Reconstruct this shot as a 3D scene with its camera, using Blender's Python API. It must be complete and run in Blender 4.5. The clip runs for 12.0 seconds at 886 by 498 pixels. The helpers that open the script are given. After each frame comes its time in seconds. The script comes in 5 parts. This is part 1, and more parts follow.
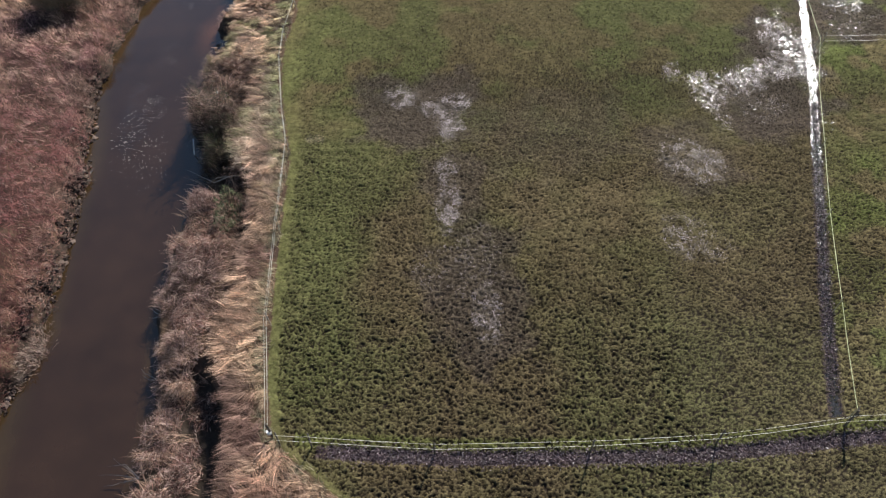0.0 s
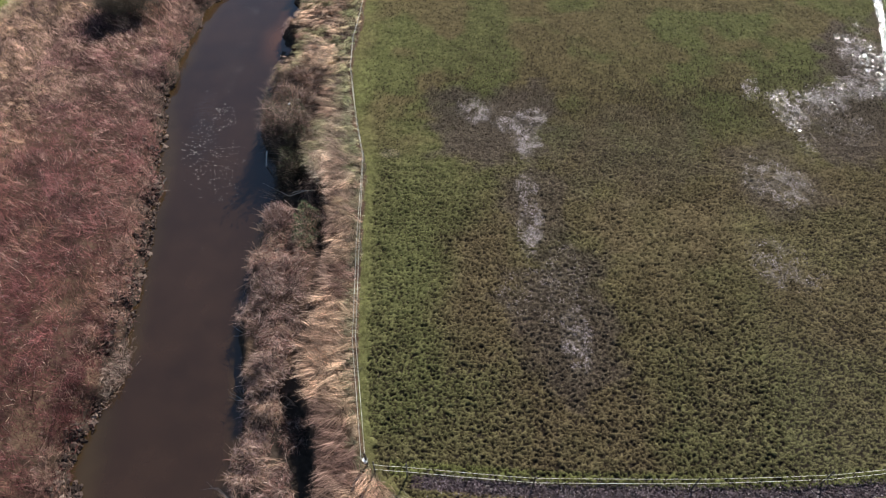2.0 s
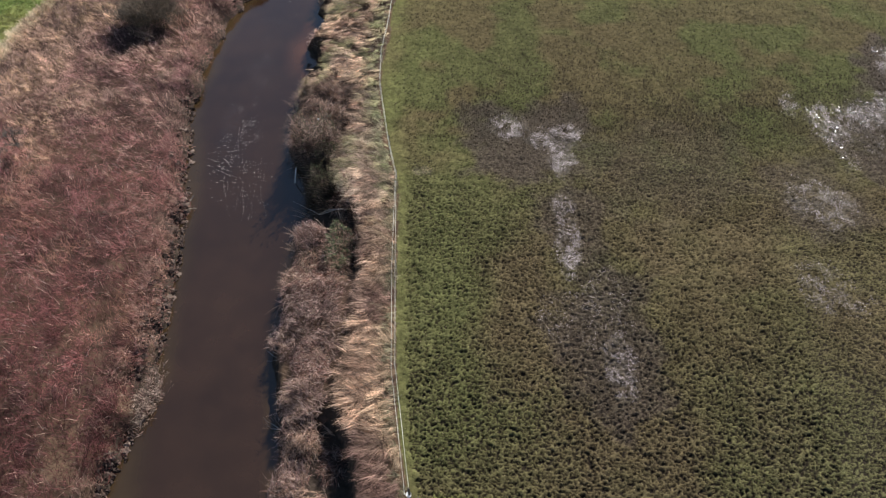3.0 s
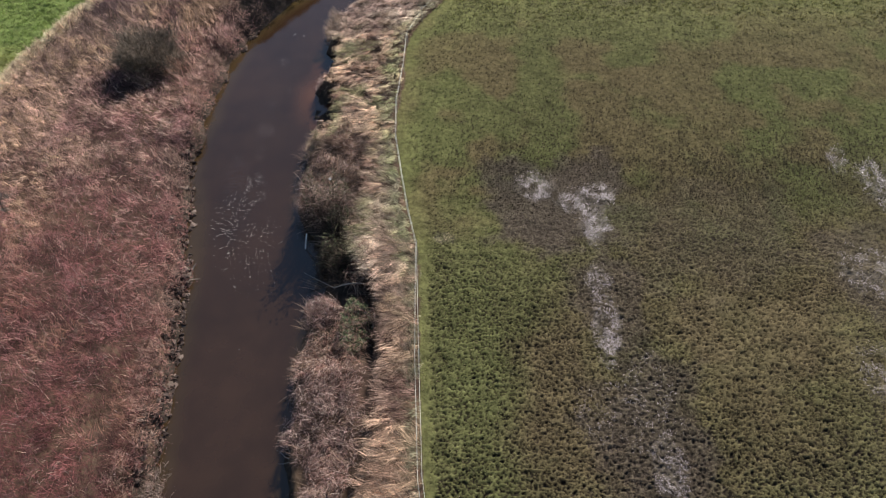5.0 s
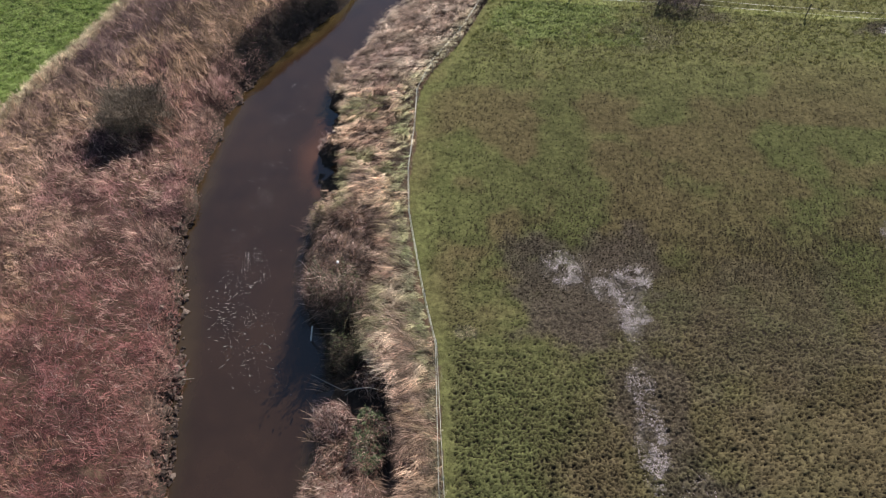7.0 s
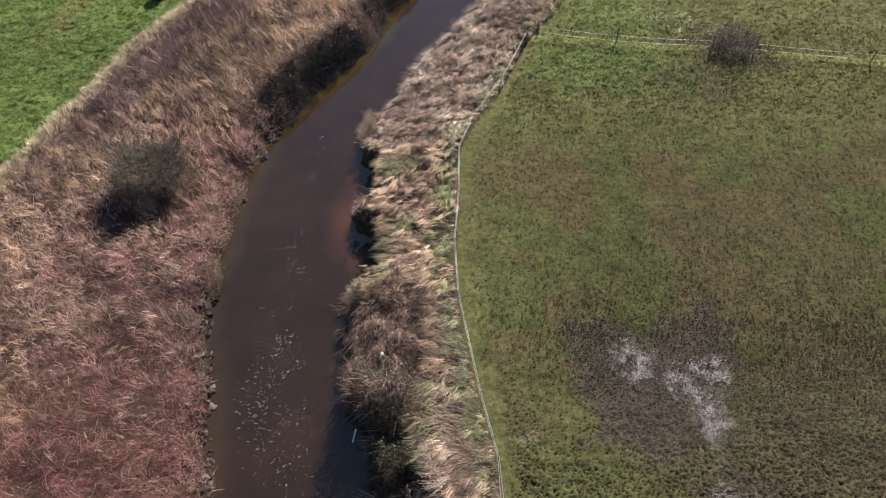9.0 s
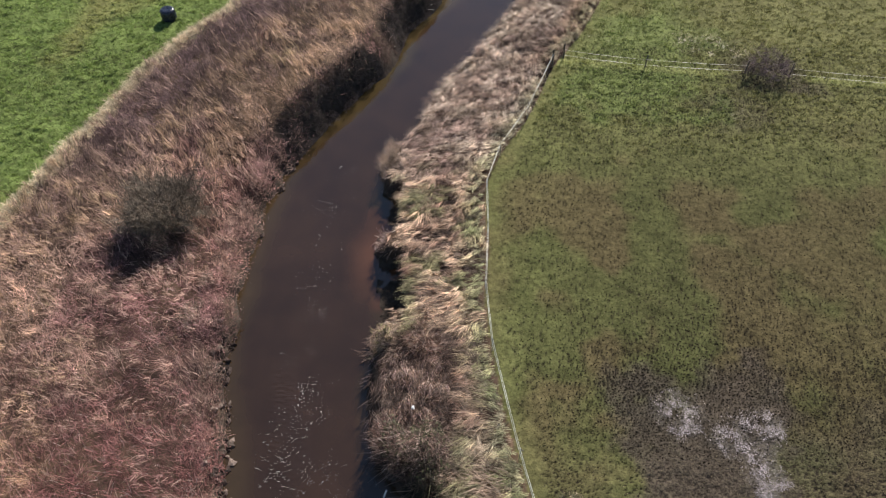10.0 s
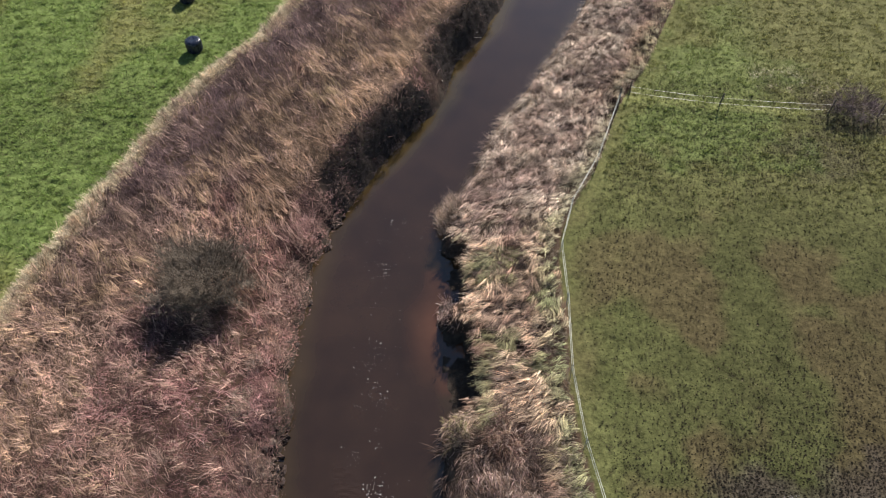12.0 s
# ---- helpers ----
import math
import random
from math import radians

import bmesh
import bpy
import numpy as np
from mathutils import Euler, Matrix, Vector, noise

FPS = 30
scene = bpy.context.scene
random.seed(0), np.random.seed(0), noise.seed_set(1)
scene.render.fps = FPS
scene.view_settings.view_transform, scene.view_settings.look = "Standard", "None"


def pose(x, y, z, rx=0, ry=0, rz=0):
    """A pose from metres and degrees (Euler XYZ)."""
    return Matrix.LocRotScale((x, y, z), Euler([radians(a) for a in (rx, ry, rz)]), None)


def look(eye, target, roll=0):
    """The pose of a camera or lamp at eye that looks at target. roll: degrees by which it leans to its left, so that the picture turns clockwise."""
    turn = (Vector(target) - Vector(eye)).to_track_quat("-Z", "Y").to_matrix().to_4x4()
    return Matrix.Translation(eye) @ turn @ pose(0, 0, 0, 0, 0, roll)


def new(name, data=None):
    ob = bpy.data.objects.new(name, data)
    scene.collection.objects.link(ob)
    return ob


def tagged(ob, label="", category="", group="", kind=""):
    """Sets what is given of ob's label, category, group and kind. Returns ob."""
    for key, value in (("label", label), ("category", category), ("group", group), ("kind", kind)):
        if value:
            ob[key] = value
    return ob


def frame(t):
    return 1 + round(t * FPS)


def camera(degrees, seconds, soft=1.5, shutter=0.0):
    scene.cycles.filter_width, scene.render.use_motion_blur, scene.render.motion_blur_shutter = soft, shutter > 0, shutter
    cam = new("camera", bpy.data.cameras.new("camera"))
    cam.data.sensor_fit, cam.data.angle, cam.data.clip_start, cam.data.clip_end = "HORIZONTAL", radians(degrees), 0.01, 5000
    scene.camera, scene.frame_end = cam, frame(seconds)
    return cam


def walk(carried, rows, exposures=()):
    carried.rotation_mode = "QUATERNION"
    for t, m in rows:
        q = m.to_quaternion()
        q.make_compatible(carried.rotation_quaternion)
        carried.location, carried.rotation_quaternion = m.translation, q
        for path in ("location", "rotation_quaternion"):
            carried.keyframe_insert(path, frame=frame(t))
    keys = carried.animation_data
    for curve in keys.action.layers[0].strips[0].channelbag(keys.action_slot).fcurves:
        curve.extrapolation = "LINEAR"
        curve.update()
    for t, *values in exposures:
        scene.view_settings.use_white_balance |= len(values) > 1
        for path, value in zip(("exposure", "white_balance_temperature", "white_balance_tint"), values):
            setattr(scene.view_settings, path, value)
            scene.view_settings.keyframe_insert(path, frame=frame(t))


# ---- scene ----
cam = camera(65.6, 12.0, soft=1.25)
PATH = [
    (0, (0.146, -0.385, 27.819), (0.095, 0.879, 26.27), -1.9),
    (0.5, (-0.46, -0.005, 27.779), (-0.51, 1.262, 26.233), -1.7),
    (1, (-1.41, 0.334, 27.942), (-1.47, 1.597, 26.392), -1.8),
    (1.5, (-2.458, 0.622, 28.174), (-2.531, 1.876, 26.618), -1.9),
    (2, (-3.65, 1.019, 28.437), (-3.735, 2.265, 26.874), -2.0),
    (2.5, (-4.631, 1.573, 28.538), (-4.721, 2.817, 26.974), -2.1),
    (3, (-5.459, 2.401, 28.566), (-5.553, 3.644, 27.002), -2.2),
    (5, (-7.025, 7.454, 28.676), (-7.115, 8.694, 27.11), -2.3),
    (5.5, (-7.317, 8.844, 28.675), (-7.401, 10.085, 27.109), -2.2),
    (6, (-7.674, 10.462, 28.735), (-7.754, 11.699, 27.165), -2.1),
    (6.5, (-8.061, 11.904, 28.668), (-8.138, 13.142, 27.099), -2.0),
    (7, (-8.663, 13.364, 28.703), (-8.731, 14.604, 27.135), -1.8),
    (9, (-11.59, 18.703, 28.598), (-11.648, 19.945, 27.031), -1.4),
    (9.5, (-12.402, 19.887, 28.41), (-12.458, 21.135, 26.849), -1.4),
    (10, (-13.19, 21.261, 28.313), (-13.247, 22.513, 26.755), -1.4),
    (10.5, (-13.942, 22.598, 28.214), (-13.999, 23.852, 26.657), -1.4),
    (11, (-14.927, 24.019, 28.069), (-14.978, 25.276, 26.514), -1.2),
    (11.5, (-15.899, 25.29, 27.927), (-15.946, 26.54, 26.367), -1.2),
    (12, (-17.049, 26.63, 27.797), (-17.093, 27.865, 26.225), -1.2),
]
walk(cam, [(t, look(eye, target, roll)) for t, eye, target, roll in PATH])

# ---- light ----
SUN_AZ, SUN_EL = 21.0, 34.0          # degrees right of +y, degrees above the horizon
world = bpy.data.worlds.new("world")
scene.world = world
world.use_nodes = True
wn = world.node_tree.nodes
sky = wn.new("ShaderNodeTexSky")
sky.sky_type = "NISHITA"
sky.sun_disc = False
sky.sun_elevation, sky.sun_rotation = radians(SUN_EL), radians(SUN_AZ)
sky.air_density, sky.dust_density, sky.ozone_density = 1.0, 0.1, 1.5
wn["Background"].inputs["Strength"].default_value = 0.075
world.node_tree.links.new(sky.outputs["Color"], wn["Background"].inputs["Color"])
sun_data = bpy.data.lights.new("sun", "SUN")
sun_data.energy, sun_data.angle, sun_data.color = 5.0, radians(0.53), (1.0, 0.94, 0.885)
sun = new("sun", sun_data)
az, el = radians(SUN_AZ), radians(SUN_EL)
sun.matrix_world = look((40, 110, 70), (40 - math.sin(az) * math.cos(el), 110 - math.cos(az) * math.cos(el), 70 - math.sin(el)))
scene.view_settings.exposure = 0.58


# ---- materials ----
class Mat:
    """A node material with short calls for its nodes."""

    def __init__(self, name):
        self.m = bpy.data.materials.new(name)
        self.m.use_nodes = True
        self.t = self.m.node_tree
        self.b = self.t.nodes["Principled BSDF"]

    def node(self, kind, **values):
        n = self.t.nodes.new(kind)
        for k, v in values.items():
            n.inputs[k].default_value = v
        return n

    def link(self, a, b):
        self.t.links.new(a, b)

    def noise(self, scale, detail=4.0, rough=0.55, space="Object", stretch=None):
        co = self.node("ShaderNodeTexCoord")
        n = self.node("ShaderNodeTexNoise", Scale=scale, Detail=detail, Roughness=rough)
        if stretch:
            mp = self.node("ShaderNodeMapping")
            mp.inputs["Scale"].default_value = stretch
            self.link(co.outputs[space], mp.inputs["Vector"])
            self.link(mp.outputs["Vector"], n.inputs["Vector"])
        else:
            self.link(co.outputs[space], n.inputs["Vector"])
        return n.outputs["Fac"]

    def span(self, fac, lo, hi, a=0.3, b=0.7):
        n = self.node("ShaderNodeMapRange")
        for k, v in (("From Min", a), ("From Max", b), ("To Min", lo), ("To Max", hi)):
            n.inputs[k].default_value = v
        self.link(fac, n.inputs["Value"])
        return n.outputs["Result"]

    def mix(self, fac, a, b, blend="MIX"):
        n = self.t.nodes.new("ShaderNodeMix")
        n.data_type, n.blend_type = "RGBA", blend
        for sock, v in ((n.inputs[0], fac), (n.inputs[6], a), (n.inputs[7], b)):
            if hasattr(v, "is_linked"):
                self.link(v, sock)
            elif sock is n.inputs[0]:
                sock.default_value = v
            else:
                sock.default_value = (*v, 1) if len(v) == 3 else v
        return n.outputs[2]

    def times(self, colour, fac):
        n = self.t.nodes.new("ShaderNodeVectorMath")
        n.operation = "SCALE"
        self.link(colour, n.inputs[0])
        self.link(fac, n.inputs["Scale"])
        return n.outputs[0]

    def attr(self, name):
        n = self.t.nodes.new("ShaderNodeAttribute")
        n.attribute_name = name
        return n

    def bump(self, height, strength, distance):
        n = self.node("ShaderNodeBump", Strength=strength, Distance=distance)
        self.link(height, n.inputs["Height"])
        self.link(n.outputs["Normal"], self.b.inputs["Normal"])
        return n

    def base(self, colour):
        if hasattr(colour, "is_linked"):
            self.link(colour, self.b.inputs["Base Color"])
        else:
            self.b.inputs["Base Color"].default_value = (*colour, 1)
        return self

    def rough(self, r, metal=0.0, spec=0.5):
        if hasattr(r, "is_linked"):
            self.link(r, self.b.inputs["Roughness"])
        else:
            self.b.inputs["Roughness"].default_value = r
        self.b.inputs["Metallic"].default_value = metal
        self.b.inputs["Specular IOR Level"].default_value = spec
        return self


def ground_material():
    k = Mat("turf_and_soil")
    at = k.attr("tint")
    tint, trodden = at.outputs["Color"], at.outputs["Alpha"]
    big, small, grit = k.noise(0.7, 5), k.noise(3.4, 4, 0.65), k.noise(19.0, 3, 0.7)
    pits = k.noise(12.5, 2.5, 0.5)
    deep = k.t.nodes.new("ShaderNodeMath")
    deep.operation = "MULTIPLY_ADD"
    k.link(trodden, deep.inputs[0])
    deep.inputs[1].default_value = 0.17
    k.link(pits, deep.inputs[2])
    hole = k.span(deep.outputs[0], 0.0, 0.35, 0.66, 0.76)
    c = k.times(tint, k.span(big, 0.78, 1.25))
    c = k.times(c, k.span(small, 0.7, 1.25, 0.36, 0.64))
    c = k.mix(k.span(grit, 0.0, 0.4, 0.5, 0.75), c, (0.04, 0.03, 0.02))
    # near-black pits: mud, with the shade of their depth in the colour
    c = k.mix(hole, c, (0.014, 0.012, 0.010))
    k.base(c).rough(0.95, spec=0.08)
    turn = k.t.nodes.new("ShaderNodeMath")
    turn.operation = "SUBTRACT"
    k.link(small, turn.inputs[0])
    k.link(hole, turn.inputs[1])
    k.bump(turn.outputs[0], 0.8, 0.07)
    return k.m


def blade_material(name, through_light=0.25, gloss=0.55, lo=0.62, hi=1.35, spec=0.1):
    k = Mat(name)
    tint = k.attr("tint").outputs["Color"]
    geo = k.node("ShaderNodeNewGeometry")
    c = k.times(tint, k.span(geo.outputs["Random Per Island"], lo, hi, 0, 1))
    c = k.times(c, k.span(k.noise(1.3, 3), 0.75, 1.25))
    k.base(c).rough(gloss, spec=spec)
    tr = k.node("ShaderNodeBsdfTranslucent")
    k.link(c, tr.inputs["Color"])
    mx = k.node("ShaderNodeMixShader", Fac=through_light)
    k.link(k.b.outputs[0], mx.inputs[1])
    k.link(tr.outputs[0], mx.inputs[2])
    k.link(mx.outputs[0], k.t.nodes["Material Output"].inputs["Surface"])
    return k.m


def water_material(name, deep, rough, ripple, scale, strength):
    k = Mat(name)
    bed = k.attr("bed").outputs["Color"]
    murk = k.noise(0.35, 4)
    c = k.mix(k.attr("shallow").outputs["Fac"], deep, bed)
    c = k.times(c, k.span(murk, 0.8, 1.2))
    k.base(c).rough(rough, spec=0.85)
    k.b.inputs["IOR"].default_value = 1.46
    calm = k.noise(scale, 3, 0.6, stretch=(1.0, 0.55, 1.0))
    wavelets = k.noise(3.1, 2.0, 0.5, stretch=(0.8, 2.2, 1.0))
    riffle = k.t.nodes.new("ShaderNodeMath")
    riffle.operation = "MULTIPLY"
    k.link(k.attr("riffle").outputs["Fac"], riffle.inputs[0])
    k.link(wavelets, riffle.inputs[1])
    both = k.t.nodes.new("ShaderNodeMath")
    both.operation = "MULTIPLY_ADD"
    k.link(riffle.outputs[0], both.inputs[0])
    both.inputs[1].default_value = 60.0
    k.link(calm, both.inputs[2])
    k.bump(both.outputs[0], strength, ripple)
    return k.m


def plain_material(name, colour, rough, vary=0.2, scale=8.0, bump=0.0, metal=0.0, dist=0.01, stretch=None, spec=0.5):
    k = Mat(name)
    n1, n2 = k.noise(scale, 5, 0.6, stretch=stretch), k.noise(scale * 5.3, 3, 0.6, stretch=stretch)
    rgb = k.node("ShaderNodeRGB")
    rgb.outputs[0].default_value = (*colour, 1)
    info = k.node("ShaderNodeObjectInfo")
    c = k.times(rgb.outputs[0], k.span(n1, 1 - vary, 1 + vary))
    c = k.times(c, k.span(n2, 1 - vary / 2, 1 + vary / 2))
    c = k.times(c, k.span(info.outputs["Random"], 0.88, 1.12, 0, 1))
    k.base(c).rough(k.span(n1, max(0.02, rough - 0.08), min(1.0, rough + 0.1)), metal, spec)
    if bump:
        k.bump(n2, bump, dist)
    return k.m


MAT_GROUND = ground_material()
MAT_GRASS = blade_material("grass_blades", 0.4, 0.6, 0.8, 1.2)
MAT_STRAW = blade_material("dry_grass", 0.25, 0.6, 0.6, 1.35)
MAT_LITTER = blade_material("wet_dead_grass", 0.1, 0.36, 0.5, 1.5, spec=0.3)
MAT_STEM = blade_material("dead_stems", 0.22, 0.7, 0.4, 1.55)
MAT_LEAF = blade_material("evergreen_leaves", 0.2, 0.38, 0.5, 1.5)
MAT_TWIG = blade_material("bare_twigs", 0.0, 0.75, 0.6, 1.4)
# mud darkened for the shade inside prints; also paints meadow tuft shadows
MAT_PRINT_AND_SHADE = plain_material("mud_and_tuft_shade", (0.021, 0.017, 0.012), 0.95, 0.3, 9.0, 0.4, spec=0.02)
MAT_WATER = water_material("river_water", (0.0335, 0.0182, 0.0098), 0.07, 0.02, 2.2, 0.12)
MAT_FLOOD = water_material("standing_water", (0.030, 0.028, 0.026), 0.18, 0.03, 17.0, 0.6)
MAT_BARK = plain_material("bark", (0.10, 0.082, 0.062), 0.85, 0.35, 9.0, 0.6, dist=0.02, stretch=(1, 1, 0.25))
MAT_POST = plain_material("weathered_post_wood", (0.11, 0.09, 0.07), 0.8, 0.3, 14.0, 0.4, stretch=(1, 1, 0.15))
MAT_TAPE = plain_material("fence_tape", (0.74, 0.72, 0.62), 0.5, 0.12, 3.0)
MAT_TAPE_AGED = plain_material("aged_fence_tape", (0.84, 0.83, 0.71), 0.6, 0.15, 3.0)
MAT_TAPE_GREEN = plain_material("green_yellow_fence_tape", (0.60, 0.64, 0.34), 0.5, 0.12, 3.0)
MAT_ROD = plain_material("grey_fibreglass", (0.33, 0.31, 0.25), 0.5, 0.15, 6.0)
MAT_PLASTIC = plain_material("white_plastic", (0.78, 0.78, 0.76), 0.35, 0.08, 6.0)
MAT_INSULATOR = plain_material("black_plastic", (0.03, 0.03, 0.032), 0.4, 0.1, 6.0)
MAT_BALE = plain_material("black_bale_wrap", (0.012, 0.015, 0.03), 0.28, 0.25, 5.0, 0.5, dist=0.03)
MAT_FOAM = plain_material("water_foam", (0.44, 0.43, 0.41), 0.7, 0.2, 9.0)
MAT_DEADWOOD = plain_material("bleached_dead_wood", (0.34, 0.29, 0.24), 0.8, 0.3, 10.0, 0.5, stretch=(1, 1, 0.3))

# ---- the plan: lines of the river, fences and ditches (y ahead, x to the right) ----
LEFT_EDGE = [(-1500, -60), (-200, -12), (-30, -15), (0, -19), (11, -21.0), (15, -21.4), (20, -21.5), (25, -22.1), (30, -23.0), (35, -24.2), (38, -24.9),
             (43, -25.1), (47, -24.8), (51, -24.1), (54.5, -22.5), (57.4, -20.8), (59.2, -19.65), (61.75, -18.05), (63.5, -17.75), (65.6, -17.3), (67.4, -16.4), (69.8, -15.0), (76, -12.8), (100, -2), (200, 30), (1500, 330)]
RIGHT_EDGE = [(-1500, -53), (-200, -5), (-30, -9), (0, -13.5), (9, -14.2), (13, -14.0), (17, -14.9), (20, -15.6), (25.3, -15.8), (27.4, -15.6), (28.4, -15.1), (30.4, -15.2), (31.4, -15.6), (32.4, -16.7), (33.2, -17.3),
              (38, -17.7), (40.3, -17.4), (44, -18.05), (48, -18.25), (51.3, -17.8), (54.3, -16.6), (58, -15.3), (62, -13.0), (67.3, -10.3), (76, -6.5), (100, 5), (200, 38), (1500, 338)]
WEST_FENCE = [(11.8, -7.8), (14.9, -8.7), (20.6, -9.3), (25, -9.6), (29.8, -9.95), (32.5, -10.7), (35.5, -11.4), (38.5, -11.85), (41, -12.05), (44, -11.8),
              (47.9, -11.95), (49.4, -11.7), (51.1, -11.1), (54.3, -9.3), (59.9, -7.2)]
TURF_EDGE = [(-1500, 60), (-200, 40), (-30, 20), (0, 5), (9.3, -4.8), (10.5, -6.3), (11.6, -7.9), *WEST_FENCE[1:], (63.6, -5.0), (70, -2.2), (100, 12), (200, 45), (1500, 345)]
BRINK = [(-1500, -9.0), (8, -9.9), (11.6, -10.1), (13, -10.3), (14.6, -11.1), (16, -11.8), (17.5, -12.0), (20, -11.7), (23, -11.6), (26.3, -11.9), (29, -12.7), (34, -14.5), (1500, -14.5)]
MEADOW_EDGE = [(-1500, -90), (-200, -60), (0, -44), (30, -40.5), (44, -38.9), (47, -38.4), (51.6, -37.0), (55, -35.9), (59, -34.8), (62, -33.5), (66.5, -30.7), (71.3, -28.8), (100, -14), (200, 18), (1500, 318)]
EAST_DITCH = [(-1500, 16.2), (12.6, 16.3), (13.8, 16.5), (20.2, 18.2), (28.2, 20.5), (37, 23.0), (45.8, 25.1), (58, 27.9), (1500, 28)]
SOUTH_DITCH = [(-1500, 11.6), (-6, 11.25), (0, 10.98), (9.2, 11.15), (13, 11.5), (17, 12.0), (26, 12.6), (1500, 14)]   # (x, y)
WATER_Z, FLOOD_Z = -1.5, -0.1


def line(points, soft=1.0):
    """A smooth function through the points: the mean of linear values a little either side."""
    u, v = np.array(points, float).T

    def f(s):
        s = np.asarray(s, float)
        return sum(np.interp(s + d * soft, u, v) * w for d, w in ((-1, 0.2), (-0.5, 0.2), (0, 0.2), (0.5, 0.2), (1, 0.2)))

    return f


x_left, x_right, x_turf, x_brink, x_meadow, x_ditch, y_ditch = (line(p, 0.7) for p in (LEFT_EDGE, RIGHT_EDGE, TURF_EDGE, BRINK, MEADOW_EDGE, EAST_DITCH, SOUTH_DITCH))
rng = np.random.default_rng(7)
TABLE = rng.random((256, 256))


def vnoise(x, y, size, shift=0):
    """Smooth value noise between 0 and 1 with features of that size in metres."""
    x, y = np.asarray(x, float) / size + 31.7 * shift, np.asarray(y, float) / size + 17.3 * shift
    i, j = np.floor(x).astype(int), np.floor(y).astype(int)
    u, v = x - i, y - j
    u, v = u * u * (3 - 2 * u), v * v * (3 - 2 * v)
    g = lambda a, b: TABLE[a % 256, b % 256]  # noqa: E731
    return (g(i, j) * (1 - u) + g(i + 1, j) * u) * (1 - v) + (g(i, j + 1) * (1 - u) + g(i + 1, j + 1) * u) * v


def fbm(x, y, size, shift=0):
    return 0.55 * vnoise(x, y, size, shift) + 0.28 * vnoise(x, y, size / 2.1, shift + 1) + 0.17 * vnoise(x, y, size / 4.3, shift + 2)


def ease(v, a, b):
    s = np.clip((np.asarray(v, float) - a) / (b - a), 0, 1)
    return s * s * (3 - 2 * s)


def blob(x, y, cx, cy, rx, ry, rag=0.5, shift=0):
    """1 inside a ragged ellipse, 0 outside."""
    d = np.hypot((x - cx) / rx, (y - cy) / ry) + rag * (fbm(x, y, 1.6, shift) - 0.5) * 2
    return 1 - ease(d, 0.55, 1.15)


# litter: pale, flattened dead grass, whitened for wet glare; mud: dark wet soil; flood: dips that hold water. (x, y,
# half width, half depth, strength)
LITTER = [(-3.5, 34.9, 1.3, 1.2, 0.8), (-0.8, 34.0, 1.7, 1.2, 0.9), (0.0, 34.0, 1.0, 1.4, 0.9), (-0.6, 32.2, 0.9, 1.9, 0.95), (-0.6, 28.4, 0.65, 1.6, 0.4), (-0.5, 25.2, 0.75, 1.6, 0.75),
          (0.6, 21.6, 1.7, 2.2, 0.13), (1.3, 18.6, 0.75, 2.0, 0.5), (-1.3, 21.0, 1.0, 1.4, 0.14), (13.5, 28.6, 1.7, 2.3, 0.7), (14.0, 37.1, 0.7, 1.2, 0.6),
          (15.9, 35.3, 1.2, 2.0, 0.9), (17.4, 36.0, 2.4, 1.1, 0.8), (18.6, 33.8, 2.1, 1.6, 0.25), (12.4, 23.3, 1.6, 1.8, 0.35), (-8.6, 30.9, 0.6, 0.4, 0.45), (16.0, 32.3, 0.6, 1.6, 0.4), (3.6, 62.4, 2.2, 1.3, 0.7), (4.6, 61.4, 1.5, 0.8, 0.6), (3.8, 55.2, 1.6, 1.2, 0.14), (-3.5, 63.0, 1.6, 1.0, 0.15),
          (22.4, 40.2, 1.9, 3.6, 0.9), (21.0, 37.3, 3.0, 1.3, 0.9), (27.4, 43.5, 2.6, 2.4, 0.12), (21.6, 55.7, 1.8, 1.0, 0.7)]
MUD = [(-2.4, 33.6, 4.3, 3.9, 0.7), (-0.2, 27.5, 1.8, 4.0, 0.5), (1.0, 19.5, 3.2, 4.5, 0.6), (19.5, 34.6, 4.0, 4.0, 0.7), (22.0, 40.0, 3.2, 4.2, 0.9), (13.5, 29.5, 3.0, 3.5, 0.35),
       (3.8, 55.2, 2.6, 2.0, 0.2), (7.0, 58.9, 3.2, 2.4, 0.5), (27.5, 43.5, 4.0, 3.0, 0.8), (20.5, 56.2, 3.0, 1.2, 0.7), (3.6, 62.4, 2.6, 1.6, 0.12), (5.0, 31.5, 6.0, 4.5, 0.2)]
FLOOD = [(22.4, 40.2, 1.5, 3.2, 1.0), (21.0, 37.3, 2.6, 0.8, 0.6), (17.6, 36.4, 2.2, 0.6, 0.45), (15.7, 35.4, 0.8, 1.7, 0.4), (22.3, 35.0, 0.5, 3.5, 0.6), (27.6, 45.0, 1.6, 1.0, 0.7), (27.0, 42.0, 2.2, 1.4, 0.15), (21.6, 55.7, 1.6, 1.0, 0.9)]
LUSH = [(-2.0, 57.5, 6.0, 3.6, 0.9), (0.0, 63.5, 5.0, 3.0, 0.9), (-7.2, 24.0, 1.6, 6.0, 0.15), (14.5, 25.0, 4.0, 3.0, 0.12), (-4.5, 15.0, 4.0, 3.5, 0.12)]


def zone(spots, x, y, rag, shift):
    out = np.zeros(np.shape(x))
    for n, (cx, cy, rx, ry, w) in enumerate(spots):
        near = (np.abs(x - cx) < 2.2 * rx) & (np.abs(y - cy) < 2.2 * ry)
        if near.any():
            out[near] = np.maximum(out[near], w * blob(x[near], y[near], cx, cy, rx, ry, rag, shift + n))
    return out


